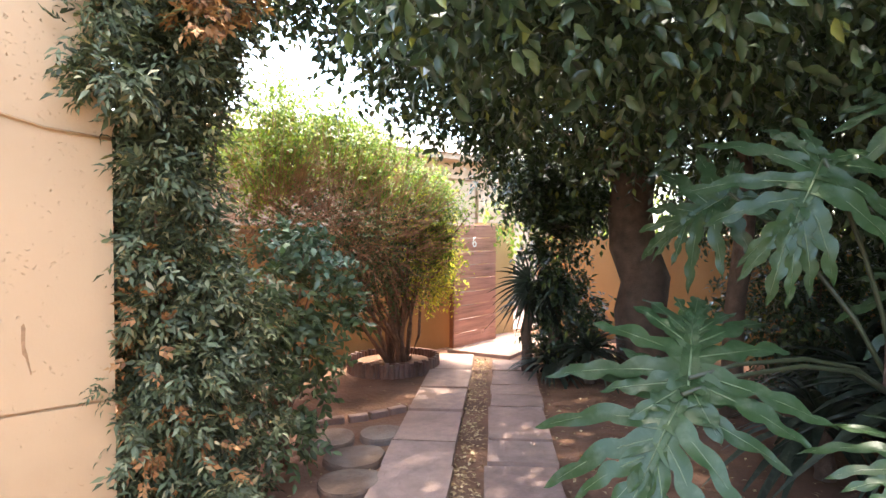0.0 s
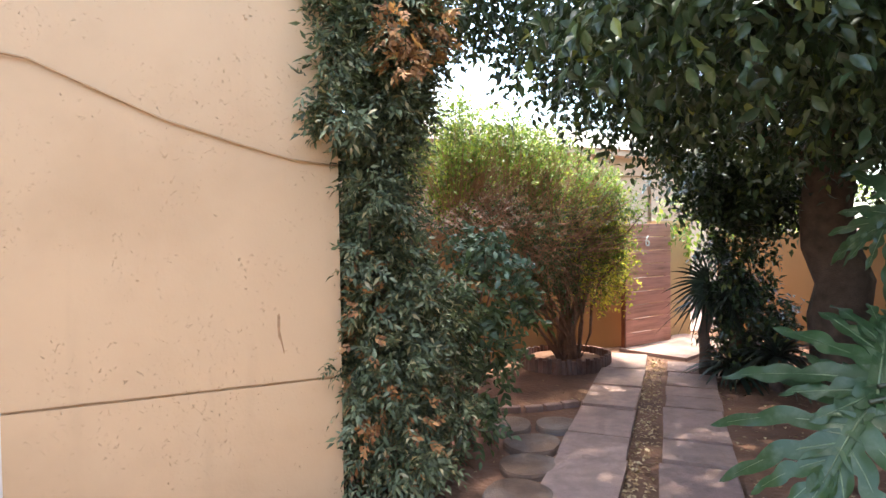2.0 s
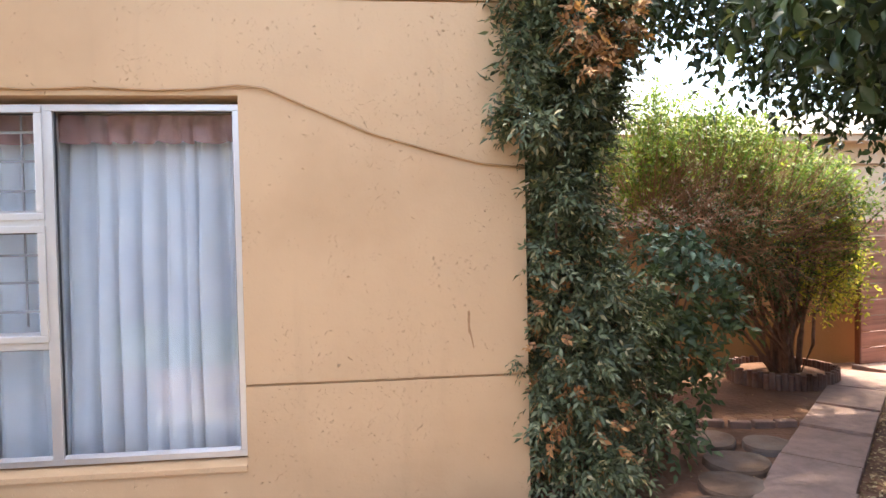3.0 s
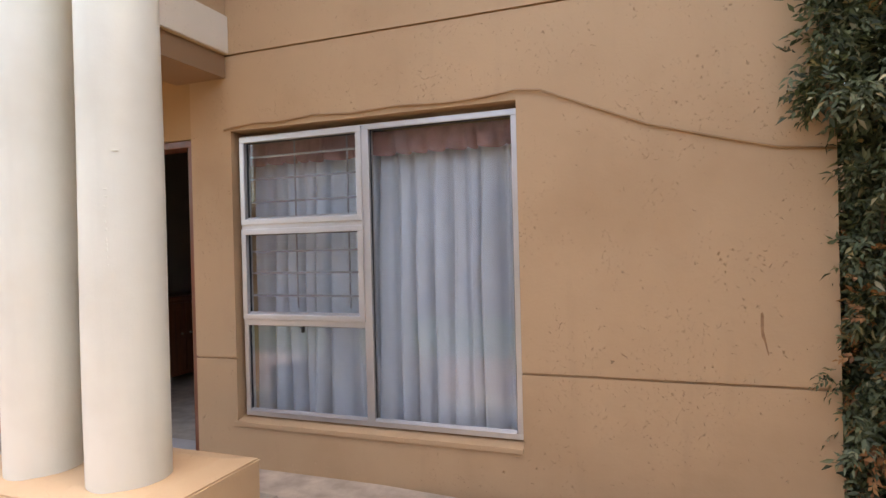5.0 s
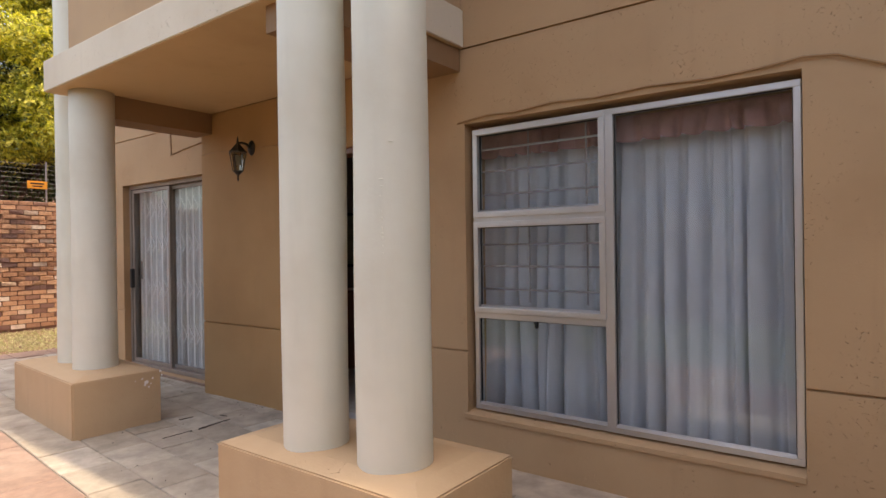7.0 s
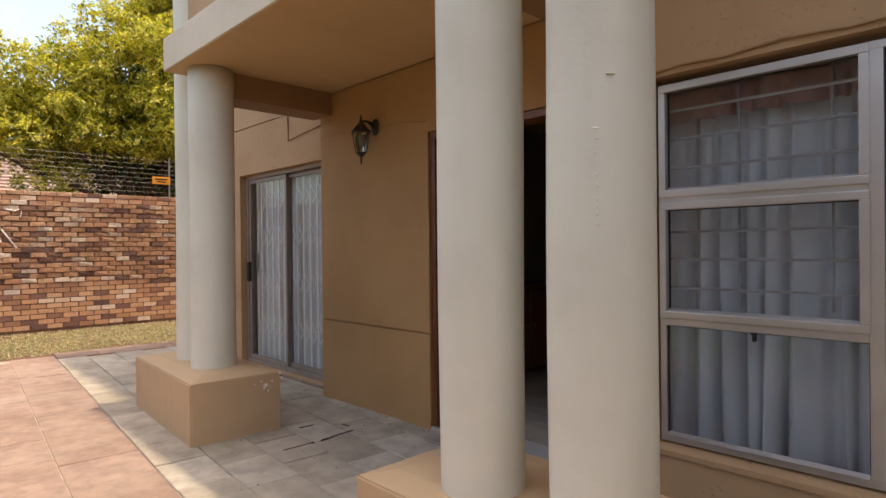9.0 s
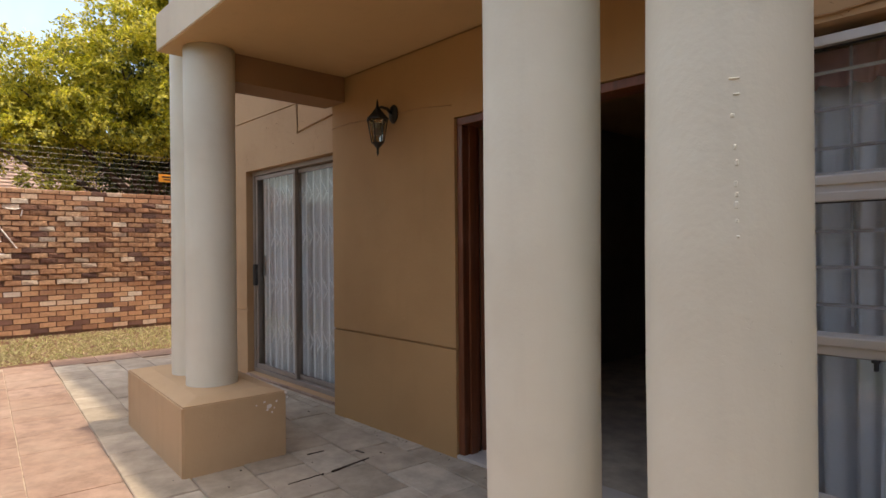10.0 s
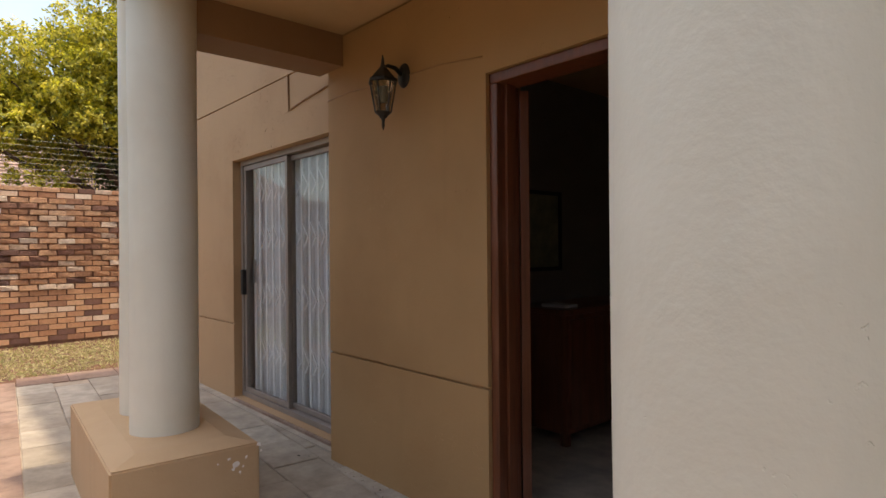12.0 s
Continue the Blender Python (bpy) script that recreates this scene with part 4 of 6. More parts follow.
b, o = in_lobes(rng, 1500, [(4.6, -2.3, 2.6, 0.9, 0.8, 0.9), (3.8, -2.4, 2.9, 0.9, 0.7, 0.6), (5.4, -1.6, 2.0, 0.7, 0.6, 0.7)], 0.2)
P, Dn, Nn = sprays(rng, b, o * 0.5, 0.3, 7, 0.7, 0.8)
leaf_part("crown", P - S0, Dn, Nn, rng.uniform(0.07, 0.11, len(P)), 0.5, M_FICUS, slim2)

# ---- creeper over the corner of the house ----
vine = thing("creeper", "jasmine creeper covering the corner of the house, dry at the top", "creeper", 1.05, 0.1, -0.05)
VO = np.array([1.05, 0.1, -0.05])
stems = []
for i in range(16):
    x, y = rnd.uniform(-0.12, 0.25), rnd.uniform(-0.02, 0.4)
    stems.append((bent(rnd, (x, y, 0), (x + rnd.uniform(-0.25, 0.1), y + rnd.uniform(-0.15, 0.1), rnd.uniform(2.2, 3.1)), 9, 0.12), 0.014, 0.004))
for st_ in stems:
    part("stem", limbs([st_]), M_TWIG, vine, "thin brown twining stem", True)
low = [(1.1, 0.12, 0.35, 0.28, 0.3, 0.5), (1.15, 0.15, 0.9, 0.28, 0.3, 0.5), (1.08, 0.1, 1.35, 0.22, 0.26, 0.45), (1.4, 0.25, 0.4, 0.28, 0.28, 0.42), (1.4, 0.33, 0.85, 0.3, 0.32, 0.32), (1.08, 0.14, 1.75, 0.19, 0.26, 0.35)]
top = [(0.97, -0.02, 2.1, 0.3, 0.24, 0.4), (1.12, 0.1, 2.5, 0.36, 0.34, 0.4), (1.25, 0.2, 2.95, 0.36, 0.36, 0.45), (1.2, 0.2, 2.15, 0.2, 0.26, 0.3), (1.0, 0.0, 2.75, 0.3, 0.28, 0.4)]


def pinnate(rng, base, out, length, droop):
    """Compound leaves: three pairs of leaflets and a longer end leaflet, flat along one stalk."""
    n = len(base)
    ax = unit(out + rng.normal(scale=0.55, size=(n, 3)) + np.array([0, 0, -droop]))
    up = unit(unit(out) * 0.8 + np.array([0, 0, 0.6]) + rng.normal(scale=0.4, size=(n, 3)))
    side = unit(np.cross(ax, up))
    up = np.cross(side, ax)
    P, D, N = [], [], []
    for k in range(7):
        s = (k // 2 + 0.7) / 3.7
        sg = 0 if k == 6 else (1 if k % 2 else -1)
        P.append(base + ax * length * s + np.array([0, 0, -1]) * length * 0.25 * s * s)
        D.append(ax * (0.75 if sg else 1.0) + side * sg * 0.8 + rng.normal(scale=0.14, size=(n, 3)) + np.array([0, 0, -0.2]))
        N.append(up + rng.normal(scale=0.2, size=(n, 3)))
    return np.concatenate(P), np.concatenate(D), np.concatenate(N)


def clumped(rng, lobes, count, size):
    """Break large lobes into many small uneven clumps near their outside."""
    c, _ = in_lobes(rng, count, lobes, 0.55)
    s = rng.uniform(0.6, 1.25, count) * size
    return [(p[0], p[1], p[2], q, q, q * 0.8) for p, q in zip(c, s)]


b, o = in_lobes(rng, 4300, low + top, 0.25)
b2, o2 = in_lobes(rng, 5600, clumped(rng, low + top, 170, 0.11), 0.5)
b, o = np.concatenate([b, b2]), np.concatenate([o, o2])
keep = b[:, 0] > np.where(b[:, 2] > 1.95, 0.7, 0.86)
b, o = b[keep], o[keep]
P, Dn, Nn = pinnate(rng, b, o * 0.9 + np.array([0, -0.15, 0]), 0.095, 0.3)
leaf_part("foliage", P - VO, Dn, Nn, rng.uniform(0.026, 0.066, len(P)), 0.34, M_JASMINE, vine, "fine grey-green creeper leaves")
b, o = in_lobes(rng, 150, [(1.08, -0.29, 2.4, 0.12, 0.06, 0.1), (1.27, -0.2, 2.37, 0.09, 0.06, 0.08), (1.1, -0.29, 2.23, 0.09, 0.06, 0.07), (1.34, -0.12, 2.5, 0.1, 0.1, 0.12)], 0.4)
b2, o2 = in_lobes(rng, 90, [(0.95, -0.1, 0.8, 0.08, 0.12, 0.6), (0.98, -0.16, 0.55, 0.07, 0.08, 0.12), (1.2, -0.12, 0.4, 0.15, 0.1, 0.3)], 0.6)
b, o = np.concatenate([b, b2]), np.concatenate([o, o2])
P, Dn, Nn = pinnate(rng, b, o * 0.9, 0.06, 0.2)
leaf_part("dead_foliage", P - VO, Dn, Nn, rng.uniform(0.028, 0.048, len(P)), 0.5, M_DRYLEAF, vine, "dry orange-brown leaves")
b, o = in_lobes(rng, 420, low + top, 0.98)
keep = b[:, 0] > 0.92
b, o = b[keep], o[keep]
P, Dn, Nn = pinnate(rng, b, o * 1.2 + np.array([0, -0.2, 0.25]), 0.15, 0.1)
leaf_part("shoot_foliage", P - VO, Dn, Nn, rng.uniform(0.03, 0.06, len(P)), 0.3, M_JASMINE, vine, "airy young shoots")["kind"] = "stuff"
# loose tendrils on the wall
b = np.stack([0.84 - 0.28 * rng.uniform(0, 1, 24) ** 3, rng.uniform(-0.1, -0.02, 24), rng.choice([2.06, 2.15, 2.3, 2.45, 2.62], 24) + rng.normal(scale=0.03, size=24)], 1)
b[:6] = np.array([0.82, -0.03, 0.75]) + rng.normal(scale=0.018, size=(6, 3)) * np.array([1, 0.4, 1])
P, Dn, Nn = pinnate(rng, b, np.array([[-0.6, -0.3, -0.1]]) + np.zeros((24, 3)), 0.08, 0.3)
leaf_part("tendril_leaves", P - VO, Dn, Nn, rng.uniform(0.025, 0.045, len(P)), 0.3, M_JASMINE, vine)

# ---- shrub with bluish leaves beside the creeper ----
blue = thing("shrub", "upright shrub with bluish green leaves beside the creeper", "shrub", 1.85, 0.6, -0.05)
BO = np.array([1.85, 0.6, -0.05])
part("stem", limbs([(bent(rnd, (rnd.uniform(-0.08, 0.08), rnd.uniform(-0.08, 0.08), 0), (rnd.uniform(-0.3, 0.3), rnd.uniform(-0.3, 0.3), rnd.uniform(0.8, 1.35)), 6, 0.06), 0.012, 0.004) for _ in range(9)]), M_TWIG, blue, "", True)
b, o = in_lobes(rng, 110, [(1.9, 0.5, 1.33, 0.13, 0.14, 0.08), (2.02, 0.5, 1.2, 0.12, 0.14, 0.05), (2.24, 0.55, 1.12, 0.13, 0.12, 0.05)], 0.3)
P, Dn, Nn = sprays(rng, b, o, 0.12, 6, 0.1, 0.9)
leaf_part("foliage", P - BO, Dn, Nn, rng.uniform(0.045, 0.07, len(P)), 0.55, M_BLUELEAF, blue, "broad bluish upper leaves", True)
b, o = in_lobes(rng, 300, [(1.72, 0.45, 1.12, 0.16, 0.16, 0.1), (2.1, 0.55, 0.98, 0.24, 0.16, 0.06), (1.8, 0.45, 0.9, 0.2, 0.18, 0.08), (2.2, 0.6, 0.82, 0.2, 0.14, 0.06), (1.9, 0.5, 0.66, 0.22, 0.18, 0.08), (2.15, 0.55, 0.55, 0.14, 0.14, 0.05), (1.95, 0.45, 0.38, 0.2, 0.16, 0.1), (1.75, 0.35, 0.2, 0.18, 0.16, 0.1)], 0.3)
P, Dn, Nn = pinnate(rng, b, o, 0.13, 0.15)
leaf_part("foliage", P - BO, Dn, Nn, rng.uniform(0.045, 0.075, len(P)), 0.48, M_MIDLEAF, blue, "green lower leaves", True)

# ---- bush in the ring of edging ----
bush = thing("bush", "wide twiggy bush with fresh green outer leaves", "bush", 3.95, 2.3, -0.05)
HO = np.array([3.95, 2.3, -0.05])
stems = []
for i in range(34):
    a = rnd.uniform(0, math.tau)
    e = Vector((rnd.uniform(-2.0, 0.4) if i < 24 else rnd.uniform(0.0, 0.6), rnd.uniform(-0.6, 0.4), rnd.uniform(1.3, 2.3)))
    stems.append((bent(rnd, (0.1 * math.cos(a), 0.1 * math.sin(a), 0), e, 8, 0.15, 0.25), 0.018, 0.005))
for st_ in stems:
    part("stem", limbs([st_]), M_TWIG, bush, "thin arching brown stem", True)
twigs = []
tb, to = in_lobes(rng, 2200, [(2.4, 1.85, 1.55, 0.6, 0.4, 0.5), (3.0, 1.9, 1.5, 0.75, 0.45, 0.6), (3.6, 2.0, 1.3, 0.65, 0.42, 0.65)], 0.3)
for p, q in zip(tb - HO, to):
    e = Vector(p) + Vector(q) * rnd.uniform(0.15, 0.4) + Vector((0, 0, 0.1))
    twigs.append(([Vector(p), Vector(p).lerp(e, 0.5) + Vector((0, 0, 0.03)), e], 0.0036, 0.0016))
bm = bmesh.new()
for pts, r0, r1 in twigs:
    add_tube(bm, pts, [r0, (r0 + r1) / 2, r1], 4)
part("twig_tangle", bm, M_REDTWIG, bush, "tangle of bare reddish twigs")["kind"] = "stuff"
crown_ = [(2.6, 1.95, 2.42, 0.5, 0.35, 0.14), (2.3, 1.9, 2.0, 0.5, 0.4, 0.32), (2.85, 2.0, 2.15, 0.6, 0.45, 0.3), (3.45, 2.1, 2.05, 0.6, 0.45, 0.35), (4.1, 2.15, 1.6, 0.42, 0.4, 0.45), (4.15, 2.1, 1.1, 0.26, 0.28, 0.35)]
b, o = in_lobes(rng, 3700, clumped(rng, crown_, 210, 0.15), 0.3)
P, Dn, Nn = sprays(rng, b, o * 0.6 + np.array([0, 0, 0.3]), 0.17, 7, 0.1, 0.9)
leaf_part("foliage", P - HO, Dn, Nn, rng.uniform(0.028, 0.055, len(P)), 0.5, M_SHRUB, bush, "small fresh green leaves")
# inner leaves take a darker green that stands in for the bush's own shade
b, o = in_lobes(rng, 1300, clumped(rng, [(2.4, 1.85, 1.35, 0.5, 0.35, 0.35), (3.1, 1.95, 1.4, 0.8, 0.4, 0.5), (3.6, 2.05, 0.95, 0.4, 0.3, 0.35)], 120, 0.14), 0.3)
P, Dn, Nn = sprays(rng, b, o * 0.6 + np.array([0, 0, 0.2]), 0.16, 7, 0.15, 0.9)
leaf_part("foliage", P - HO, Dn, Nn, rng.uniform(0.025, 0.05, len(P)), 0.45, M_MIDLEAF, bush, "sparse inner leaves coloured darker for the shade inside")
# outer side leaves take the yellow leaf colour as painted sunlight
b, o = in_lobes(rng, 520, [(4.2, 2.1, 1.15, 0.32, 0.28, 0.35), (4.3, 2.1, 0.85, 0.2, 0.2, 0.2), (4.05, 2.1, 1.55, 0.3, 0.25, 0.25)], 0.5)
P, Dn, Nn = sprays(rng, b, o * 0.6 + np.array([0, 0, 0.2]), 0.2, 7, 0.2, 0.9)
leaf_part("foliage", P - HO, Dn, Nn, rng.uniform(0.03, 0.06, len(P)), 0.5, M_ACACIA, bush, "outer leaves coloured yellow-green as if sunlit")

# ---- dark strap-leaved plants by the path ----
def strap_plant(label, x, y, z0, trunk_h, n, L, w, seed):
    r = random.Random(seed)
    t = thing("palm", label, "palm", x, y, -0.05)
    if trunk_h > 0.05:
        part("trunk", limbs([(bent(r, (0, 0, 0), (0.03, 0.02, trunk_h), 6, 0.03), 0.06, 0.05)]), M_BARK, t, "", True)
    bm = bmesh.new()
    for i in range(n):
        a, el, ll_ = r.uniform(0, math.tau), r.uniform(-0.2, 1.3), L * r.uniform(0.7, 1.1)
        d = Vector((math.cos(a) * math.cos(el), math.sin(a) * math.cos(el), math.sin(el)))
        s = d.cross(Vector((0, 0, 1))).normalized()
        prev = None
        for k in range(7):
            u = k / 6
            p = Vector((0.03, 0.02, trunk_h)) + d * ll_ * u + Vector((0, 0, -0.55 * ll_ * u * u))
            ww = w * (0.5 + 1.6 * u * (1 - u) * 1.4) * (1 - u ** 4)
            up = d.cross(s) * ww * 0.3
            cur = (bm.verts.new(p - s * ww - up), bm.verts.new(p), bm.verts.new(p + s * ww - up))
            if prev:
                bm.faces.new((prev[0], prev[1], cur[1], cur[0]))
                bm.faces.new((prev[1], prev[2], cur[2], cur[1]))
            prev = cur
    part("fronds", bm, M_DARKLEAF, t, "arching dark strap leaves", True)
    return t


strap_plant("dark strap-leaved palm beside the garden path", 4.78, 1.22, 0, 0.75, 90, 0.5, 0.014, 1)
strap_plant("dark strap-leaved palm beside the garden path", 4.95, 1.0, 0, 0.9, 80, 0.45, 0.016, 12)
strap_plant("low dark rosette of strap leaves under the trees", 5.0, 0.62, 0, 0.3, 90, 0.55, 0.024, 2)
strap_plant("low dark rosette of strap leaves under the trees", 4.8, 0.95, 0, 0.15, 90, 0.5, 0.022, 3)
strap_plant("dark strap leaves behind the philodendron", 4.2, -1.6, 0, 0.3, 90, 0.8, 0.03, 4)
strap_plant("dark strap leaves behind the philodendron", 3.9, -2.2, 0, 0.6, 90, 0.8, 0.035, 6)
strap_plant("dark strap leaves behind the philodendron", 5.6, -1.4, 0, 0.4, 90, 0.9, 0.03, 7)


def fan_palm(x, y, hub, aim, seed):
    """One palm on a short stem with stiff fan leaves of narrow fingers."""
    r = random.Random(seed)
    t = thing("palm", "young fan palm with narrow-fingered dark leaves by the gate", "palm", x, y, -0.05)
    for h_, a_ in zip(hub, aim):
        h, a = Vector(h_), Vector(a_).normalized()
        part("petiole", tube([(0, 0, 0), (h.x * 0.3, h.y * 0.3, h.z * 0.6), h], [0.012, 0.01, 0.008], 6), M_STALK, t)
        s = a.cross(Vector((0.3, -0.8, 0.3))).normalized()
        q = a.cross(s)
        bm = bmesh.new()
        for i in range(24):
            an = radians(-105 + 210 * i / 23)
            d = (a * math.cos(an) + s * math.sin(an)).normalized()
            w = d.cross(q).normalized()
            L = 0.47 * r.uniform(0.85, 1.05)
            prev = None
            for k in range(6):
                u = k / 5
                p = h + d * L * u + Vector((0, 0, -0.35 * L * u * u))
                ww = 0.016 * (0.25 + 1.5 * u * (1 - u) + 0.35 * (1 - u)) * (1 - u ** 5)
                cur = (bm.verts.new(p - w * ww + q * ww * 0.5), bm.verts.new(p), bm.verts.new(p + w * ww + q * ww * 0.5))
                if prev:
                    bm.faces.new((prev[0], prev[1], cur[1], cur[0]))
                    bm.faces.new((prev[1], prev[2], cur[2], cur[1]))
                prev = cur
        part("leaf", bm, M_DARKLEAF, t, "stiff narrow-fingered fan leaf", True)


fan_palm(5.0, 1.12, [(-0.22, 0.05, 0.95), (-0.1, -0.1, 0.75), (0.1, 0.1, 1.15)], [(-0.7, 0.3, -0.35), (-0.5, -0.5, -0.2), (-0.3, 0.2, 0.8)], 31)


def dark_shrub(label, x, y, lobes, n, seed):
    t = thing("shrub", label, "shrub", x, y, -0.05)
    r = random.Random(seed)
    for _ in range(6):
        part("stem", limbs([(bent(r, (r.uniform(-0.1, 0.1), r.uniform(-0.1, 0.1), 0), (r.uniform(-0.3, 0.3), r.uniform(-0.3, 0.3), r.uniform(0.8, 1.4)), 6, 0.08), 0.02, 0.006)]), M_BARK, t, "", True)
    b_, o_ = in_lobes(rng, n, lobes, 0.3)
    p_, d_, n__ = sprays(rng, b_, o_ * 0.7, 0.22, 7, 0.35, 0.9)
    leaf_part("foliage", p_ - np.array([x, y, -0.05]), d_, n__, rng.uniform(0.06, 0.1, len(p_)), 0.45, M_FICUS, t, "dark glossy leaves")


dark_shrub("tall dark leafy shrub beside the path", 5.3, 1.15, [(5.3, 1.15, 1.75, 0.42, 0.38, 0.35), (5.1, 1.25, 1.95, 0.4, 0.35, 0.35), (5.02, 1.12, 1.05, 0.24, 0.24, 0.45), (5.15, 1.0, 0.5, 0.34, 0.3, 0.4)], 1250, 3)
dark_shrub("dark undergrowth before the boundary wall", 6.4, -1.0, [(6.4, -1.0, 0.7, 0.6, 0.9, 0.7), (6.5, -2.6, 0.8, 0.6, 0.9, 0.8), (6.4, -0.2, 1.8, 0.5, 0.8, 0.5), (6.5, -1.6, 1.7, 0.5, 1.0, 0.6)], 3400, 4)
dark_shrub("dark undergrowth under the trees", 5.2, -2.9, [(5.2, -2.9, 0.7, 0.7, 0.7, 0.7), (4.6, -3.4, 1.2, 0.6, 0.6, 0.8)], 1800, 5)


# ---- philodendron ----
def lobed_leaf(L, seed, droop=0.25, cup=0.1):
    """A deeply cut leaf: the midrib runs along y, its lobes spread to both sides."""
    r = random.Random(seed)
    bm = bmesh.new()

    def place(x, y):
        q = math.hypot(x, y - 0.35 * L)
        return Vector((x, y, -droop * q * q / L + cup * abs(x) + 0.012 * L * math.sin(9 * x / L + seed) * math.sin(8 * y / L)))

    veins = [([place(0, -0.03 * L), place(0, 0.3 * L), place(0, 0.64 * L)], 0.009 * L)]

    def lobe(bx, by, ang, length, width, waves):
        line = []
        dx, dy = math.sin(ang), math.cos(ang)
        n, prev = 22, None
        ph = r.uniform(0, 6)
        for k in range(n + 1):
            u = k / n
            bend = 0.22 * u * u * length * (1 if bx >= 0 else -1)
            cx, cy = bx + dx * length * u - dy * bend * 0.3, by + dy * length * u + abs(bend) * 0.5
            prof = (1.2 - 0.35 * min(1, u / 0.3)) * (1 - u ** 3) ** 0.7
            notch = min(1, 2.5 * u)
            e1 = 1 + notch * (0.95 * abs(math.sin(waves * u * math.pi + ph)) ** 0.7 - 0.5)
            e2 = 1 + notch * (0.95 * abs(math.sin(waves * u * math.pi + ph + 1.3)) ** 0.7 - 0.5)
            w1, w2 = width * prof * e1, width * prof * e2
            row = []
            for f_, ww, up in ((-1, w1, 0.0), (-0.5, w1, -0.012 * L), (0, 0, -0.02 * L), (0.5, w2, -0.012 * L), (1, w2, 0.0)):
                o_ = f_ * ww
                ruffle = 0.012 * L * math.sin(u * 15 + ph + f_) * abs(f_)
                p = place(cx - dy * -o_ * 1.0, cy - dx * o_)
                p.z += up * (1 - u) + ruffle - 0.14 * length * u * u
                row.append(bm.verts.new(p))
                if f_ == 0 and k in (0, 7, 14, 19):
                    line.append(p + Vector((0, 0, 0.002 * L)))
            if prev:
                for i in range(4):
                    bm.faces.new((prev[i], prev[i + 1], row[i + 1], row[i]))
            prev = row
        veins.append((line, 0.006 * L))

    spec = ((148, 0.0, 0.42, 0.06), (120, 0.02, 0.64, 0.07), (94, 0.09, 0.8, 0.076), (72, 0.2, 0.8, 0.076), (52, 0.33, 0.7, 0.068), (35, 0.45, 0.56, 0.058), (20, 0.56, 0.46, 0.048))
    for deg, by, ln, wd in spec:
        for sgn in (-1, 1):
            lobe(sgn * 0.006 * L, L * by, sgn * radians(deg + r.uniform(-9, 9)), L * ln * r.uniform(0.8, 1.15), L * wd * r.uniform(0.85, 1.1), r.choice((2.6, 3.3, 3.9)))
    lobe(0, L * 0.62, r.uniform(-0.15, 0.15), L * 0.46, L * 0.06, 3.4)
    prev = None
    for k in range(9):
        y = L * (-0.02 + 0.72 * k / 8)
        w = L * 0.06 * (1 - 0.5 * k / 8)
        row = [bm.verts.new(place(x, y) + Vector((0, 0, -0.012 * L if x == 0 else -0.004 * L))) for x in (-w, 0, w)]
        if prev:
            for q in range(2):
                bm.faces.new((prev[q], prev[q + 1], row[q + 1], row[q]))
        prev = row
    vb = bmesh.new()
    for line, rad in veins:
        add_tube(vb, line, [rad * (1 - 0.8 * q / (len(line) - 1)) for q in range(len(line))], 5)
    return bm, vb


philo = thing("philodendron", "tree philodendron with huge deeply cut glossy leaves", "philodendron", 3.15, -2.25, -0.05)
PO = Vector((3.15, -2.25, -0.05))
part("stem", limbs([(bent(rnd, (0, 0, 0), (0.1, 0.1, 1.25), 7, 0.05), 0.07, 0.05)]), M_BARK, philo, "scarred brown stem", True)


def philo_leaf(base, tip, face, L, seed, droop=0.3, root=(0.1, 0.1, 0.75)):
    base, tip = Vector(base) - PO, Vector(tip) - PO
    y = (tip - base).normalized()
    z = (Vector(face) - Vector(face).dot(y) * y).normalized()
    x = y.cross(z)
    m = Matrix((x, y, z)).transposed().to_4x4()
    m.translation = base
    blade, ribs = lobed_leaf(L, seed, droop)
    ob = part("leaf", blade, M_PHILO, philo, "deeply lobed glossy green leaf", True)
    ob.matrix_basis = m
    part("midrib", ribs, M_RIB, ob, "pale branching ribs", True)
    a = Vector(root)
    mid = a.lerp(base, 0.5) + Vector((0, 0, 0.12))
    part("petiole", tube([a, a.lerp(mid, 0.5) + Vector((0, 0, 0.05)), mid, mid.lerp(base, 0.6) + Vector((0, 0, 0.02)), base], [0.011, 0.01, 0.009, 0.008, 0.008], 7), M_STALK, philo, "long green leaf stalk", True)


philo_leaf((2.242, -1.787, 0.886), (2.72, -1.56, 1.17), (-0.72, -0.5, 0.75), 0.58, 21, 0.2)
philo_leaf((2.19, -1.79, 0.84), (1.84, -1.78, 0.5), (-0.6, -0.35, 0.75), 0.5, 2, 0.3)
philo_leaf((2.88, -1.98, 1.66), (2.58, -1.87, 1.14), (-0.75, -0.55, 0.45), 0.52, 3, 0.35)
philo_leaf((3.02, -1.56, 1.56), (2.9, -1.2, 1.3), (-0.7, -0.5, 0.6), 0.46, 4, 0.3)
philo_leaf((3.4, -2.15, 1.95), (3.2, -2.4, 1.6), (-0.7, -0.5, 0.5), 0.5, 5, 0.35)
philo_leaf((2.5, -2.42, 0.76), (2.2, -2.36, 0.66), (-0.4, -0.3, 0.9), 0.38, 7, 0.35)
philo_leaf((3.6, -2.2, 1.2), (3.3, -2.5, 0.8), (-0.7, -0.5, 0.5), 0.5, 8, 0.35)


# ---- garden path, stones, planter ring ----
PATH_ANGLE = 44.6


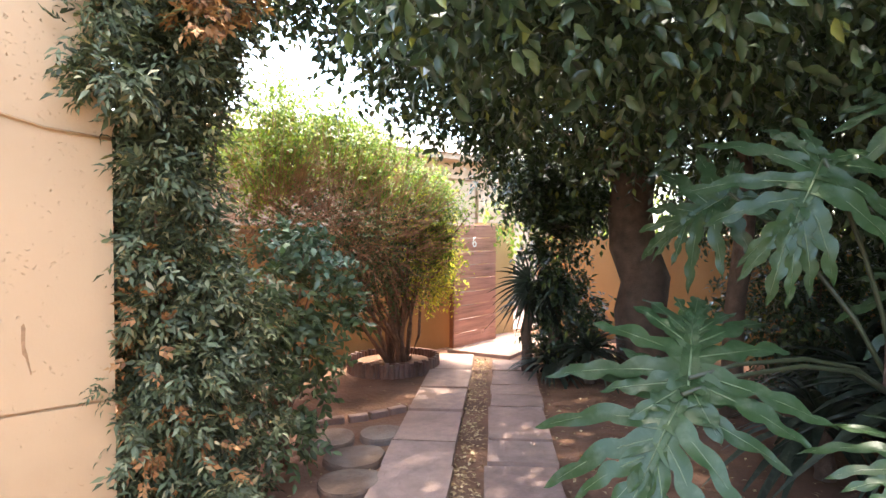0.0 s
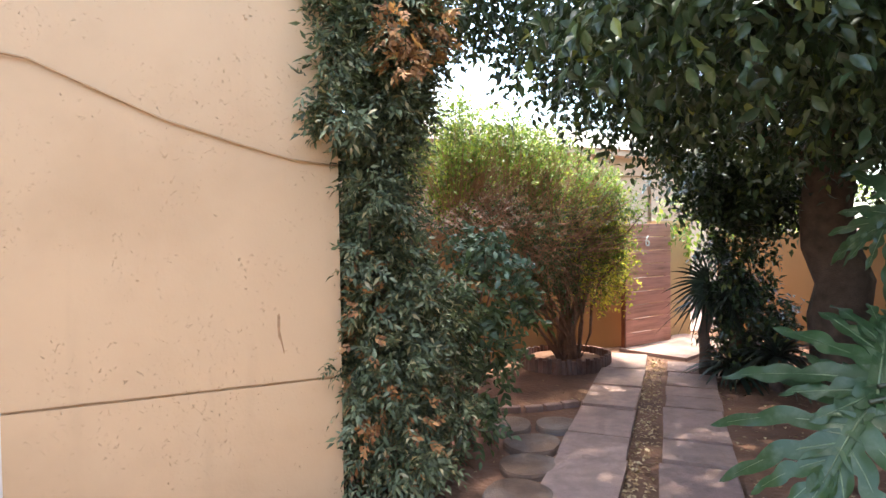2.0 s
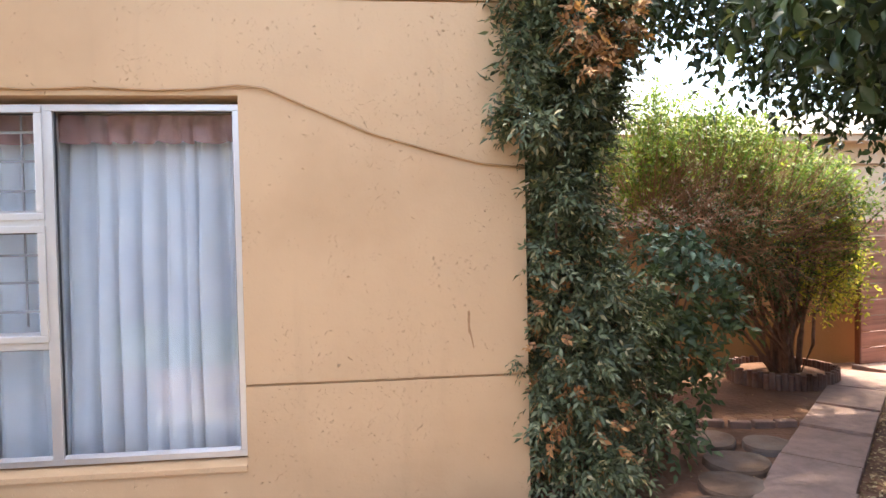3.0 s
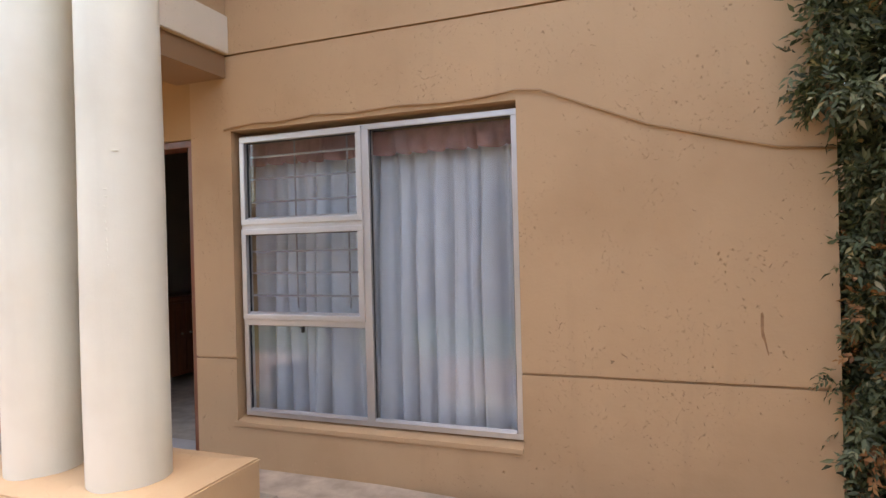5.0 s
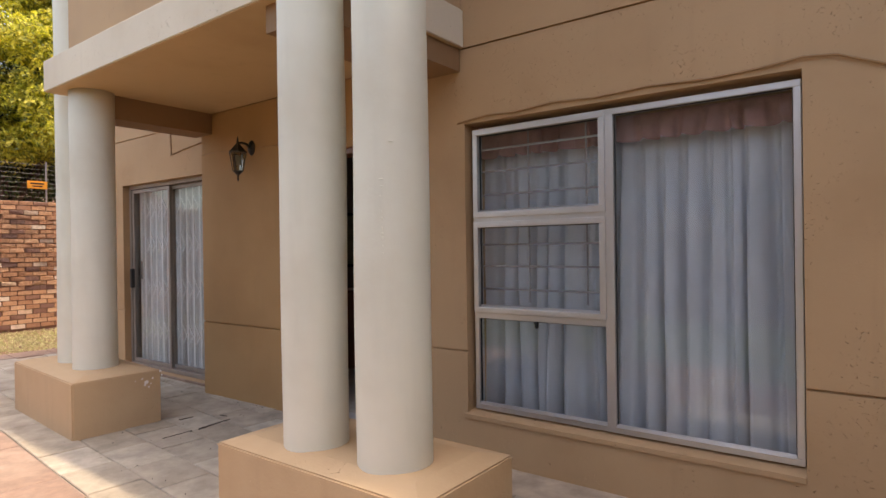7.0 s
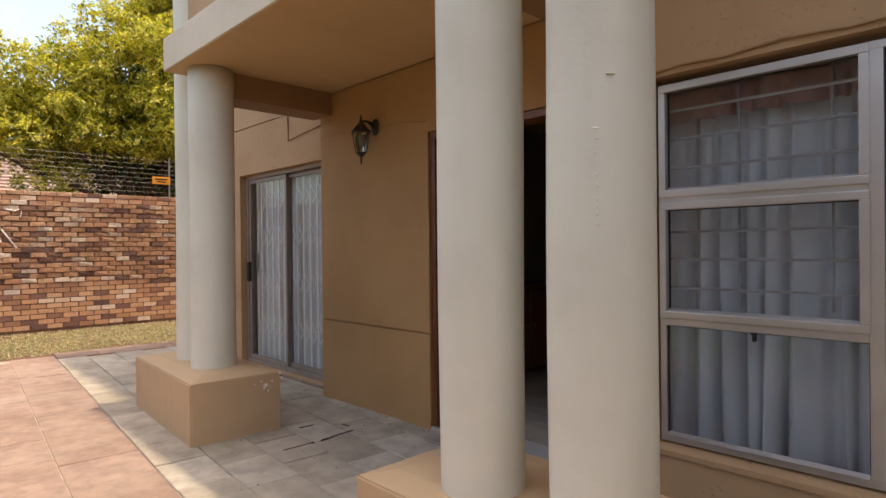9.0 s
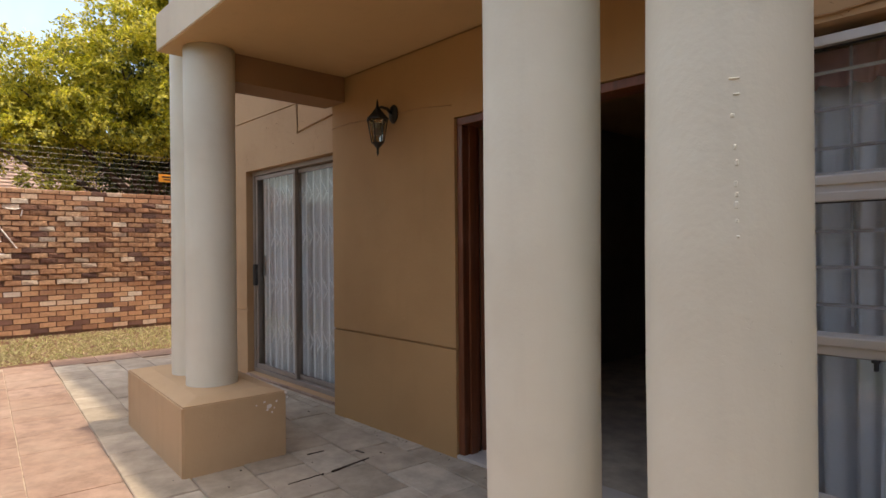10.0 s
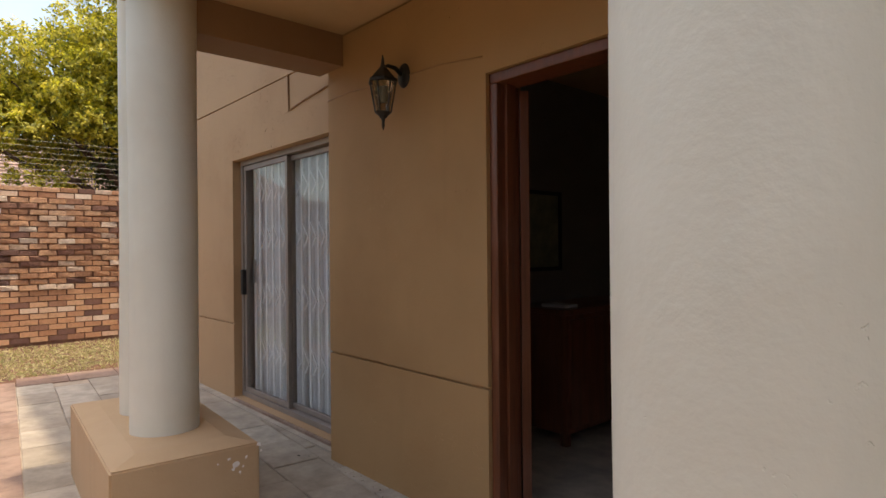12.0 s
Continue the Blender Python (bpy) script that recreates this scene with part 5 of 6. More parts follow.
def garden_slab(x, y, length, width, tilt, seed):
    r = random.Random(seed)
    t = thing("paving_slab", "worn pinkish grey concrete slab bedded in soil", "paving slab", x, y, -0.045, PATH_ANGLE + r.uniform(-1.5, 1.5), "garden path slabs")
    bm = box(0.011, 0, -0.03, length - 0.011, width, 0.045, 0.007)
    for v in bm.verts:
        v.co.z += tilt * (v.co.x / length - 0.5) + r.uniform(-0.0015, 0.0015)
    part("slab", bm, M_SLAB, t)


def slab_row(x, y, lengths, width, back, seed):
    """A row of slabs from a starting corner, its right edge along the path."""
    c, s = math.cos(radians(PATH_ANGLE)), math.sin(radians(PATH_ANGLE))
    d = -back
    for i, l_ in enumerate(lengths):
        garden_slab(x + c * d, y + s * d, l_, width, random.Random(seed + i).uniform(-0.035, 0.035), seed * 10 + i)
        d += l_


slab_row(2.585, -0.155, (0.72, 0.72, 0.72, 0.4, 0.71, 0.71, 0.72, 0.75), 0.43, 2.16, 3)
slab_row(3.085, -0.56, (0.75, 0.75, 0.75, 0.44, 0.76, 0.34, 0.34, 0.55, 0.55), 0.43, 2.25, 5)
t = thing("paving_slab", "wide sunlit concrete slab by the gate", "paving slab", 5.0, 2.3, -0.045, 20, "garden path slabs")
part("slab", box(0, -0.5, -0.03, 1.5, 0.32, 0.042, 0.006), M_SLAB, t)


def stone(x, y, r0, seed):
    r = random.Random(seed)
    t = thing("stepping_stone", "round dark brown stepping stone half sunk in soil", "stepping stone", x, y, -0.05, group="stepping stones")
    bm = bmesh.new()
    prof = [(1.0, -0.02), (1.0, 0.035), (0.96, 0.05), (0.7, 0.053)]
    n = 28
    wob = [1 + 0.05 * math.sin(3 * k / n * math.tau + seed) + r.uniform(-0.02, 0.02) for k in range(n)]
    rings = [[bm.verts.new((p * r0 * wob[k] * math.cos(k * math.tau / n), p * r0 * 0.9 * wob[k] * math.sin(k * math.tau / n), z)) for k in range(n)] for p, z in prof]
    for a, b_ in zip(rings, rings[1:]):
        for k in range(n):
            bm.faces.new((a[k], a[(k + 1) % n], b_[(k + 1) % n], b_[k]))
    bm.faces.new(rings[-1])
    part("disc", bm, M_STONE, t)


for i, (x, y, r0) in enumerate(((2.27, 0.77, 0.2), (2.24, 0.36, 0.2), (2.02, 0.06, 0.19), (2.62, 0.62, 0.17), (1.75, -0.25, 0.2))):
    stone(x, y, r0, i)

for i in range(6):
    t = thing("edging_stone", "small flat stone edging the bare soil", "edging stone", 2.35 + 0.17 * i, 1.13 - 0.03 * i + 0.02 * math.sin(i * 2), -0.04, -12 + 8 * math.sin(i * 5), "edging stones")
    part("block", box(-0.075, -0.035, -0.02, 0.075, 0.035, 0.045, 0.012), M_SLAB, t)

M_TERRA = varied("dark_log_edging", [(0.0, (0.1, 0.045, 0.03)), (1.0, (0.2, 0.09, 0.06))], 0.85, 12, 0.004)
planter = thing("planter_ring", "ring of short dark upright log edging round the bush", "garden edging", 3.9, 2.3, -0.05)
bm_log = add_cyl(bmesh.new(), 0, 0, 0, 0.15, 0.026, 0.024, 8)
first = part("log", bm_log, M_TERRA, planter)
first.location = (0.48, 0, 0)
for k in range(1, 58):
    o_ = new("log", first.data)
    o_.parent = planter
    o_.location = (0.48 * math.cos(k * math.tau / 58), 0.42 * math.sin(k * math.tau / 58), 0.01 * math.sin(k * 3.1))
part("planter_soil", add_cyl(bmesh.new(), 0, 0, 0, 0.09, 0.42, 0.4, 20), M_SOIL, planter, "dark mulch inside the ring")

# fallen leaves
P = np.stack([rng.uniform(1.5, 6.5, 2600), rng.uniform(-3, 2.7, 2600), np.full(2600, -0.04)], 1)
off = (P[:, 0] - 2.585) * -0.702 + (P[:, 1] + 0.155) * 0.712
keep = (off > -0.16) & (off < 0.02) | (off < -0.6) | (rng.uniform(size=2600) < 0.22)
P = P[keep & ~((off > 0.0) & (off < 0.45)) & ~((off > -0.62) & (off < -0.18))]
strip = np.stack([np.zeros(900), np.zeros(900), np.full(900, -0.038)], 1)
sd_, sw_ = rng.uniform(-1.5, 3.2, 900), rng.uniform(-0.17, 0.0, 900)
strip[:, 0] = 2.585 + sd_ * 0.712 - sw_ * 0.702
strip[:, 1] = -0.155 + sd_ * 0.702 + sw_ * 0.712
P = np.concatenate([P, strip])
n_ = len(P)
Dl = np.stack([rng.normal(size=n_), rng.normal(size=n_), rng.uniform(-0.1, 0.25, n_)], 1)
litter = leaf_part("leaf_litter", P, Dl, np.array([[0, 0, 1.0]]) + rng.normal(scale=0.25, size=(n_, 3)), rng.uniform(0.02, 0.05, n_), 0.5,
                   foliage("fallen_leaf", [(0.0, (0.13, 0.07, 0.035)), (0.6, (0.32, 0.2, 0.1)), (1.0, (0.5, 0.38, 0.22))], 0.8, 0.1), None)
tagged(litter, "dry fallen leaves scattered over the soil", "fallen leaves", kind="stuff")

# ---- gate ----
ga = math.degrees(math.atan2(0.16, 0.87))
gate = thing("gate_1", "weathered red-brown plank gate standing ajar with a number six", "gate", 4.99, 2.6, -0.02, ga)
gw_, gh_ = 0.885, 1.5
for i in range(9):
    z = 0.02 + i * gh_ / 9
    part("board", box(0, -0.012 + 0.002 * (i % 3), z, gw_, 0.014, z + gh_ / 9 - 0.008, 0.004), M_GATEWOOD, gate)
part("stile", box(0.01, 0.016, 0.03, 0.06, 0.05, gh_ - 0.02, 0.004), M_GATEWOOD, gate)
part("stile", box(gw_ - 0.06, 0.016, 0.03, gw_ - 0.01, 0.05, gh_ - 0.02, 0.004), M_GATEWOOD, gate)
part("edge_strip", box(-0.03, -0.016, 0.0, -0.004, 0.04, gh_ + 0.01, 0.004), M_DOORWOOD, gate, "dark hinge strip")
num = bpy.data.curves.new("digit", "FONT")
num.body, num.size, num.extrude, num.align_x = "6", 0.19, 0.004, "CENTER"
tmp = bpy.data.objects.new("digit_source", num)
scene.collection.objects.link(tmp)
me6 = bpy.data.meshes.new_from_object(tmp)
bpy.data.objects.remove(tmp)
me6.materials.clear()
me6.materials.append(M_WHITE)
six = new("house_number", me6)
six.parent = gate
six.matrix_basis = pose(0.4, -0.02, 1.235, 90, 0, 0)
six["label"] = "white number six"

# ---- building beyond the garden wall ----
M_ROOF = simple("grey_tile_roof", (0.36, 0.3, 0.25), 0.85, 0, 0.25, 6, 0.01)
M_OUTBUILDING = plaster("pale_tan_paint", (0.36, 0.28, 0.19), 0.0)
nb = thing("outbuilding", "pale tan building with recessed panels beyond the gate", "building", 6.5, 5.2, -0.05)
part("wall", boxes((-4.5, 0.08, 0, 7, 3.5, 2.42), (1.36, 0.0, 0, 1.58, 0.08, 2.42), (-1.1, 0.0, 0, -0.9, 0.08, 2.42), (3.8, 0.0, 0, 4.0, 0.08, 2.42), (-4.5, -0.03, 2.42, 7, 3.5, 2.72)), M_OUTBUILDING, nb)
for x in (-0.9, 1.58):
    part("panel", boxes(*[(x + 0.01, 0.04, 0.02 + k * 0.6, x + 2.2, 0.079, 0.61 + k * 0.6) for k in range(4)]), M_OUTBUILDING, nb)
bm = box(-4.8, -0.3, 2.72, 7.3, 3.8, 2.82)
bm2 = bmesh.new()
vs = [bm2.verts.new(p) for p in ((-4.8, -0.35, 2.82), (7.3, -0.35, 2.82), (7.3, 3.8, 2.82), (-4.8, 3.8, 2.82), (-3.5, 1.7, 3.5), (6.0, 1.7, 3.5))]
for f_ in ((0, 1, 5, 4), (1, 2, 5), (2, 3, 4, 5), (3, 0, 4), (3, 2, 1, 0)):
    bm2.faces.new([vs[i] for i in f_])
part("roof", bm2, M_ROOF, nb, "low grey hipped roof")
part("eave", bm, M_OUTBUILDING, nb)

# hedge tops and far greenery beyond the garden walls
hedge = thing("hedge", "sunlit green shrubs beyond the boundary wall", "hedge", 8.3, -1, -0.05)
b, o = in_lobes(rng, 2500, [(8.2, 2.2, 1.2, 0.7, 1.0, 1.0), (8.4, 0.2, 1.2, 0.8, 1.2, 1.3), (8.4, -2.0, 1.2, 0.8, 1.4, 1.4), (8.4, -4.5, 1.2, 0.8, 1.5, 1.4), (6.3, 2.7, 1.6, 0.4, 0.3, 0.4)], 0.6)
P, Dn, Nn = sprays(rng, b, o, 0.25, 6, 0.2, 0.9)
leaf_part("foliage", P - np.array([8.3, -1, -0.05]), Dn, Nn, rng.uniform(0.06, 0.11, len(P)), 0.5, M_SHRUB, hedge)
for k in range(7):
    part("stem", limbs([(bent(rnd, (0.1, k - 3.2, 0), (rnd.uniform(-0.2, 0.2), k - 3.2, 1.6), 5, 0.1), 0.04, 0.02)]), M_TWIG, hedge, "", True)

# ---- brick boundary wall: loose clutter above it ----
fence = thing("electric_fence", "electric fence wires on brackets above the brick wall", "electric fence", -12.7, 0, 2.22)
for i in range(9):
    z = 0.07 + i * 0.085
    part("wire", tube([(0, -9, z), (0, 9, z)], 0.0022, 5), M_DARKALU, fence)
for y in (-7.5, -4.6, -1.7, 1.2, 4.1, 7):
    br = part("bracket", box(-0.012, y - 0.012, -0.1, 0.012, y + 0.012, 0.82, 0.003), M_DARKALU, fence)
M_ORANGESIGN = simple("orange_sign", (0.75, 0.3, 0.03), 0.5, 0, 0.08)
sg = thing("warning_sign", "small orange warning sign on the electric fence", "sign", -12.68, 1.05, 2.6)
part("plate", box(-0.004, -0.16, -0.07, 0.004, 0.16, 0.07, 0.003), M_ORANGESIGN, sg)
part("lettering", boxes((0.005, -0.11, 0.01, 0.007, 0.11, 0.035), (0.005, -0.08, -0.035, 0.007, 0.08, -0.015)), M_IRON, sg, "dark unreadable lettering")

# white paint marks on the bricks
marks = thing("paint_marks", "white paint scrawl on the brick wall", "graffiti", -12.575, -1.0, 1.55, kind="structure")
bm = bmesh.new()
for k, pts in enumerate((((-0.35, 0.42), (-0.22, 0.4), (-0.12, 0.44), (-0.15, 0.3)), ((-0.7, 0.25), (-0.6, 0.3), (-0.55, 0.1), (-0.4, -0.1)), ((-0.4, 0.1), (-0.3, -0.05), (-0.2, -0.2)), ((-0.65, -0.1), (-0.6, -0.25), (-0.3, -0.3)))):
    add_tube(bm, [(0, y, z) for y, z in pts], 0.012, 4)
part("stroke", bm, M_CHIP, marks)

# ---- tree and house beyond the brick wall ----
acacia = thing("tree", "yellow-green acacia in sunlight beyond the brick wall", "tree", -16.5, 1.9, -0.05)
AO = np.array([-16.5, 1.9, -0.05])
paths = [(bent(rnd, (0, 0, 0), (0.1, -0.2, 2.4), 6, 0.1), 0.22, 0.17)]
for e in ((0.6, -2.6, 4.6), (0.8, -1.0, 6.2), (0.5, 1.6, 5.6), (-0.8, -0.4, 6.6), (0.9, -3.2, 3.4), (0.7, 0.6, 4.2), (0.2, 2.6, 4.2)):
    paths.append((bent(rnd, (0.1, -0.2, 2.3), e, 8, 0.25), 0.1, 0.02))
part("trunk", limbs(paths), M_BARK, acacia, "grey branching trunk", True)
lob = []
for _ in range(130):
    a, h = rnd.uniform(0, math.tau), rnd.uniform(3.4, 8.6)
    rad = 3.1 * math.sin(max(0.15, min(1, (9.3 - h) / 4.8)) * 1.5) * rnd.uniform(0.45, 1.0)
    lob.append((-16.3 + rad * math.cos(a) * 0.8, 2.4 + 0.22 * (h - 3) + rad * math.sin(a) * 1.0, h, rnd.uniform(0.45, 0.75), rnd.uniform(0.45, 0.8), rnd.uniform(0.25, 0.45)))
for _ in range(40):
    lob.append((-16.0 + rnd.uniform(-0.8, 0.8), rnd.uniform(-1.6, 2.4), rnd.uniform(3.5, 5.6), rnd.uniform(0.35, 0.6), rnd.uniform(0.4, 0.65), rnd.uniform(0.2, 0.35)))
for _ in range(34):
    lob.append((-16.2 + rnd.uniform(-0.8, 0.6), rnd.uniform(-2.6, 0.2), rnd.uniform(3.3, 4.9), rnd.uniform(0.4, 0.65), rnd.uniform(0.4, 0.7), rnd.uniform(0.25, 0.4)))
for _ in range(6):
    lob.append((-15.9 + rnd.uniform(-0.8, 0.5), rnd.uniform(-1.2, 0.4), rnd.uniform(1.9, 3.0), rnd.uniform(0.4, 0.6), rnd.uniform(0.4, 0.7), rnd.uniform(0.25, 0.4)))
tufts = [(q[0], q[1], q[2], q[3] * 0.72, q[4] * 0.72, q[5] * 0.7) for q in lob]
b, o = in_lobes(rng, 18000, tufts, 0.6)
P, Dn, Nn = sprays(rng, b, o * 0.8 + np.array([0, 0, 0.2]), 0.24, 8, 0.1, 0.9, 1.0)
leaf_part("crown", P - AO, Dn, Nn, rng.uniform(0.07, 0.12, len(P)), 0.5, M_ACACIA, acacia, "feathery yellow-green clumps")
# inner crown leaves, coloured dark for the shade between the clumps
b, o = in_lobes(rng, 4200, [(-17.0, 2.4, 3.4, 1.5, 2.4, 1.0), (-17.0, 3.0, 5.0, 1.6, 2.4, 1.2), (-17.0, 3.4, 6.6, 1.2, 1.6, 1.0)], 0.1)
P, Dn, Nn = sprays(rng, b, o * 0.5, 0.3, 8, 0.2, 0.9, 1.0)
leaf_part("crown", P - AO, Dn, Nn, rng.uniform(0.08, 0.14, len(P)), 0.5, M_SHADELEAF, acacia, "inner crown with its shade put into deep green leaves")
cyp = thing("tree", "dark green conifer beyond the brick wall", "tree", -15.5, -2.6, -0.05)
part("trunk", limbs([(bent(rnd, (0, 0, 0), (0, 0, 2.5), 5, 0.03), 0.1, 0.05)]), M_BARK, cyp, "", True)
b, o = in_lobes(rng, 1300, [(-15.5, -2.6, 1.6, 0.9, 0.9, 1.4), (-15.5, -2.6, 2.5, 0.7, 0.7, 1.0)], 0.5)
P, Dn, Nn = sprays(rng, b, o, 0.3, 7, -0.2, 0.9)
leaf_part("crown", P - np.array([-15.5, -2.6, -0.05]), Dn, Nn, rng.uniform(0.06, 0.12, len(P)), 0.35, M_SHRUB, cyp)

M_CLAY = simple("pink_roof_tile", (0.4, 0.28, 0.23), 0.85, 0, 0.2, 5, 0.01)
nh = thing("neighbour_house", "pink tiled house behind trees", "house", -21, -1.5, -0.05)
part("wall", boxes((-4, -6, 0, 0, 7, 2.9)), M_FASCIA, nh)
for y in (-0.6, 3.0):
    w_ = part("window", ring(-0.6, 0.6, 0, 1.0, 0.06, -0.03, 0.02), M_ALU, nh)
    w_.matrix_basis = pose(0.04, y, 1.75, 0, 0, 90)
    g_ = part("pane", boxes((-0.54, 0.0, 0.06, -0.02, 0.01, 0.94), (0.02, 0.0, 0.06, 0.54, 0.01, 0.94)), M_BLACK, w_)
bm = bmesh.new()
vs = [bm.verts.new(p) for p in ((0.5, -6.4, 2.85), (0.5, 7.4, 2.85), (-4.5, 7.4, 2.85), (-4.5, -6.4, 2.85), (-2, -4.5, 4.6), (-2, 5.5, 4.6))]
for f_ in ((0, 1, 5, 4), (1, 2, 5), (2, 3, 4, 5), (3, 0, 4), (3, 2, 1, 0)):
    bm.faces.new([vs[i] for i in f_])
rf = part("roof", bm, M_CLAY, nh, "faded pink clay roof")
for k in range(16):
    u = k / 16
    part("tile_course", box(0.5 - 2.5 * u - 0.16, -6.4 + 1.9 * u, 2.86 + 1.75 * u, 0.5 - 2.5 * u, 7.4 - 1.9 * u, 2.9 + 1.75 * u), M_CLAY, rf)

# ---- grass strip ----
ng = 30000
gp = np.stack([rng.uniform(-12.55, -9.5, ng), rng.uniform(-4.5, 3.0, ng), np.full(ng, -0.022)], 1)
patch = np.array([noise.noise(Vector((p[0] * 1.3, p[1] * 1.3, 0))) for p in gp])
gp = gp[(patch > -0.25) | (rng.uniform(size=ng) < 0.35)]
gp = gp[gp[:, 0] < -9.78 + 0.08 * gp[:, 1] + 0.1 * patch[: len(gp)]]
gp = gp[rng.uniform(size=len(gp)) < np.clip((gp[:, 0] + 12.6) / 0.5, 0.05, 1)]
n_ = len(gp)
gd = np.stack([rng.normal(scale=0.7, size=n_), rng.normal(scale=0.7, size=n_), rng.uniform(0.1, 0.7, n_)], 1)
M_GRASS = foliage("dry_grass", [(0.0, (0.26, 0.3, 0.1)), (0.4, (0.5, 0.48, 0.24)), (1.0, (0.78, 0.7, 0.46))], 0.8, 0.3)
gr = leaf_part("grass", gp, gd, rng.normal(size=(n_, 3)), rng.uniform(0.025, 0.06, n_), 0.16, M_GRASS, None)
tagged(gr, "short patchy dry grass along the brick wall", "grass", kind="stuff")


# ---- paving pieces and bricks ----
def shared(name, mesh, parent, x, y, z, rz=0.0):
    o_ = new(name, mesh)
    o_.parent = parent
    o_.location = (x, y, z)
    o_.rotation_euler = (0, 0, rz)
    return o_


def piece_mesh(name, lx, ly, lz, mat, bevel=0.004):
    bm = bmesh.new()
    add_box(bm, -lx / 2, -ly / 2, -lz, lx / 2, ly / 2, 0)
    bmesh.ops.bevel(bm, geom=[e for e in bm.edges if all(v.co.z > -0.001 for v in e.verts)], offset=bevel, segments=1, affect="EDGES")
    me = bpy.data.meshes.new(name)
    bm.to_mesh(me)
    bm.free()
    me.materials.append(mat)
    return me


pr = random.Random(21)
floor_ob = bpy.data.objects["porch_floor"]
LX, LY = 0.46, 0.305
pavs = [piece_mesh("paver", LX - g_, LY - h_, 0.04, M_PAVER, 0.005) for g_, h_ in ((0.005, 0.005), (0.008, 0.004), (0.004, 0.012), (0.012, 0.006))]
for k in range(6):
    x = -4.6 + (LX / 2 if k % 2 else 0)
    while x < 5.6:
        if not (k == 5 and x > 1.2):
            shared("paver", pavs[pr.choice((0, 0, 1, 1, 2, 3))], floor_ob, x, LY * (k + 0.5) + pr.uniform(-0.002, 0.002), pr.uniform(-0.005, 0.004), pr.uniform(-0.014, 0.014))
        x += LX
patio_ob = bpy.data.objects["patio"]
TX, TY = 0.45, 0.45
til = piece_mesh("tile", TX - 0.006, TY - 0.006, 0.03, M_TILE, 0.002)
for k in range(4):
    x = -4.92 + (TX * 0.5 if k % 2 else 0)
    while x < 3.0:
        shared("tile", til, patio_ob, x, -TY * (k + 0.5), pr.uniform(-0.011, -0.007), pr.uniform(-0.008, 0.008))
        x += TX
for k in range(5):
    shared("tile", til, patio_ob, -5.05 - 0.02, 0.23 + k * 0.45, 0.0, pr.uniform(-0.01, 0.01))

bw = bpy.data.objects["wall_brick_boundary"]
BL, BH = 0.222, 0.073
bmeshes = []
for k in range(6):
    bm = box(-0.02, -BL / 2 + 0.005, 0, 0.018 + 0.008 * (k % 3), BL / 2 - 0.005, BH - 0.004)
    bmesh.ops.bevel(bm, geom=[e for e in bm.edges if all(v.co.x > 0.005 for v in e.verts)], offset=0.006, segments=1, affect="EDGES")
    for v in bm.verts:
        v.co += Vector((pr.uniform(-0.006, 0.007), pr.uniform(-0.008, 0.008), pr.uniform(-0.007, 0.005)))
    me = bpy.data.meshes.new("brick")
    bm.to_mesh(me)
    bm.free()
    me.materials.append(M_BRICK)
    bmeshes.append(me)
courses = 26
made = 0
rest = bmesh.new()
for c in range(courses):
    z = 0.02 + c * 0.0845
    for i in range(-22, 23):
        y = i * (BL + 0.008) + (BL / 2 if c % 2 else 0)
        if -2.9 < y < 1.35 and c >= 9 and made < 300:
            shared("brick", bmeshes[pr.randrange(6)], bw, -12.6 + pr.uniform(-0.003, 0.004), y + pr.uniform(-0.012, 0.012), z + pr.uniform(-0.005, 0.005))
            made += 1
        elif -5 < y < 3:
            add_box(rest, -12.62, y - BL / 2 + 0.005 + pr.uniform(-0.004, 0.004), z + pr.uniform(-0.003, 0.003), -12.588 + pr.uniform(-0.003, 0.004), y + BL / 2 - 0.005, z + BH - 0.002)
M_BRICKREST, n2, l2, b2 = material("red_brick_rest", 0.85)
g2 = n2.new("ShaderNodeNewGeometry")
c2 = ramp(n2, l2, g2.outputs["Random Per Island"], *BRICK_COLOURS)
f2 = tex_noise(n2, l2, g2.outputs["Position"], 22, 5, 0.65)
c2 = mixed(n2, l2, c2, mixed(n2, l2, c2, (0.65, 0.65, 0.65), 1.0, "MULTIPLY"), ramp(n2, l2, f2, (0.3, (0.6, 0.6, 0.6)), (0.55, (0, 0, 0))))
l2.new(c2, b2.inputs["Base Color"])
bumped(n2, l2, b2, tex_noise(n2, l2, g2.outputs["Position"], 160, 4), 0.006, 0.8)
ro = part("brickwork", rest, M_BRICKREST, bw)
ro["kind"] = "stuff"
for i in range(40):
    y = -5.2 + i * 0.228
    bm = box(-12.83, y + 0.004, 2.219, -12.582 + pr.uniform(-0.004, 0.004), y + 0.222, 2.282 + pr.uniform(-0.004, 0.003))
    bmesh.ops.bevel(bm, geom=[e for e in bm.edges if all(v.co.z > 2.26 for v in e.verts)], offset=0.006, segments=1, affect="EDGES")
    part("coping_brick", bm, M_BRICK, bw)

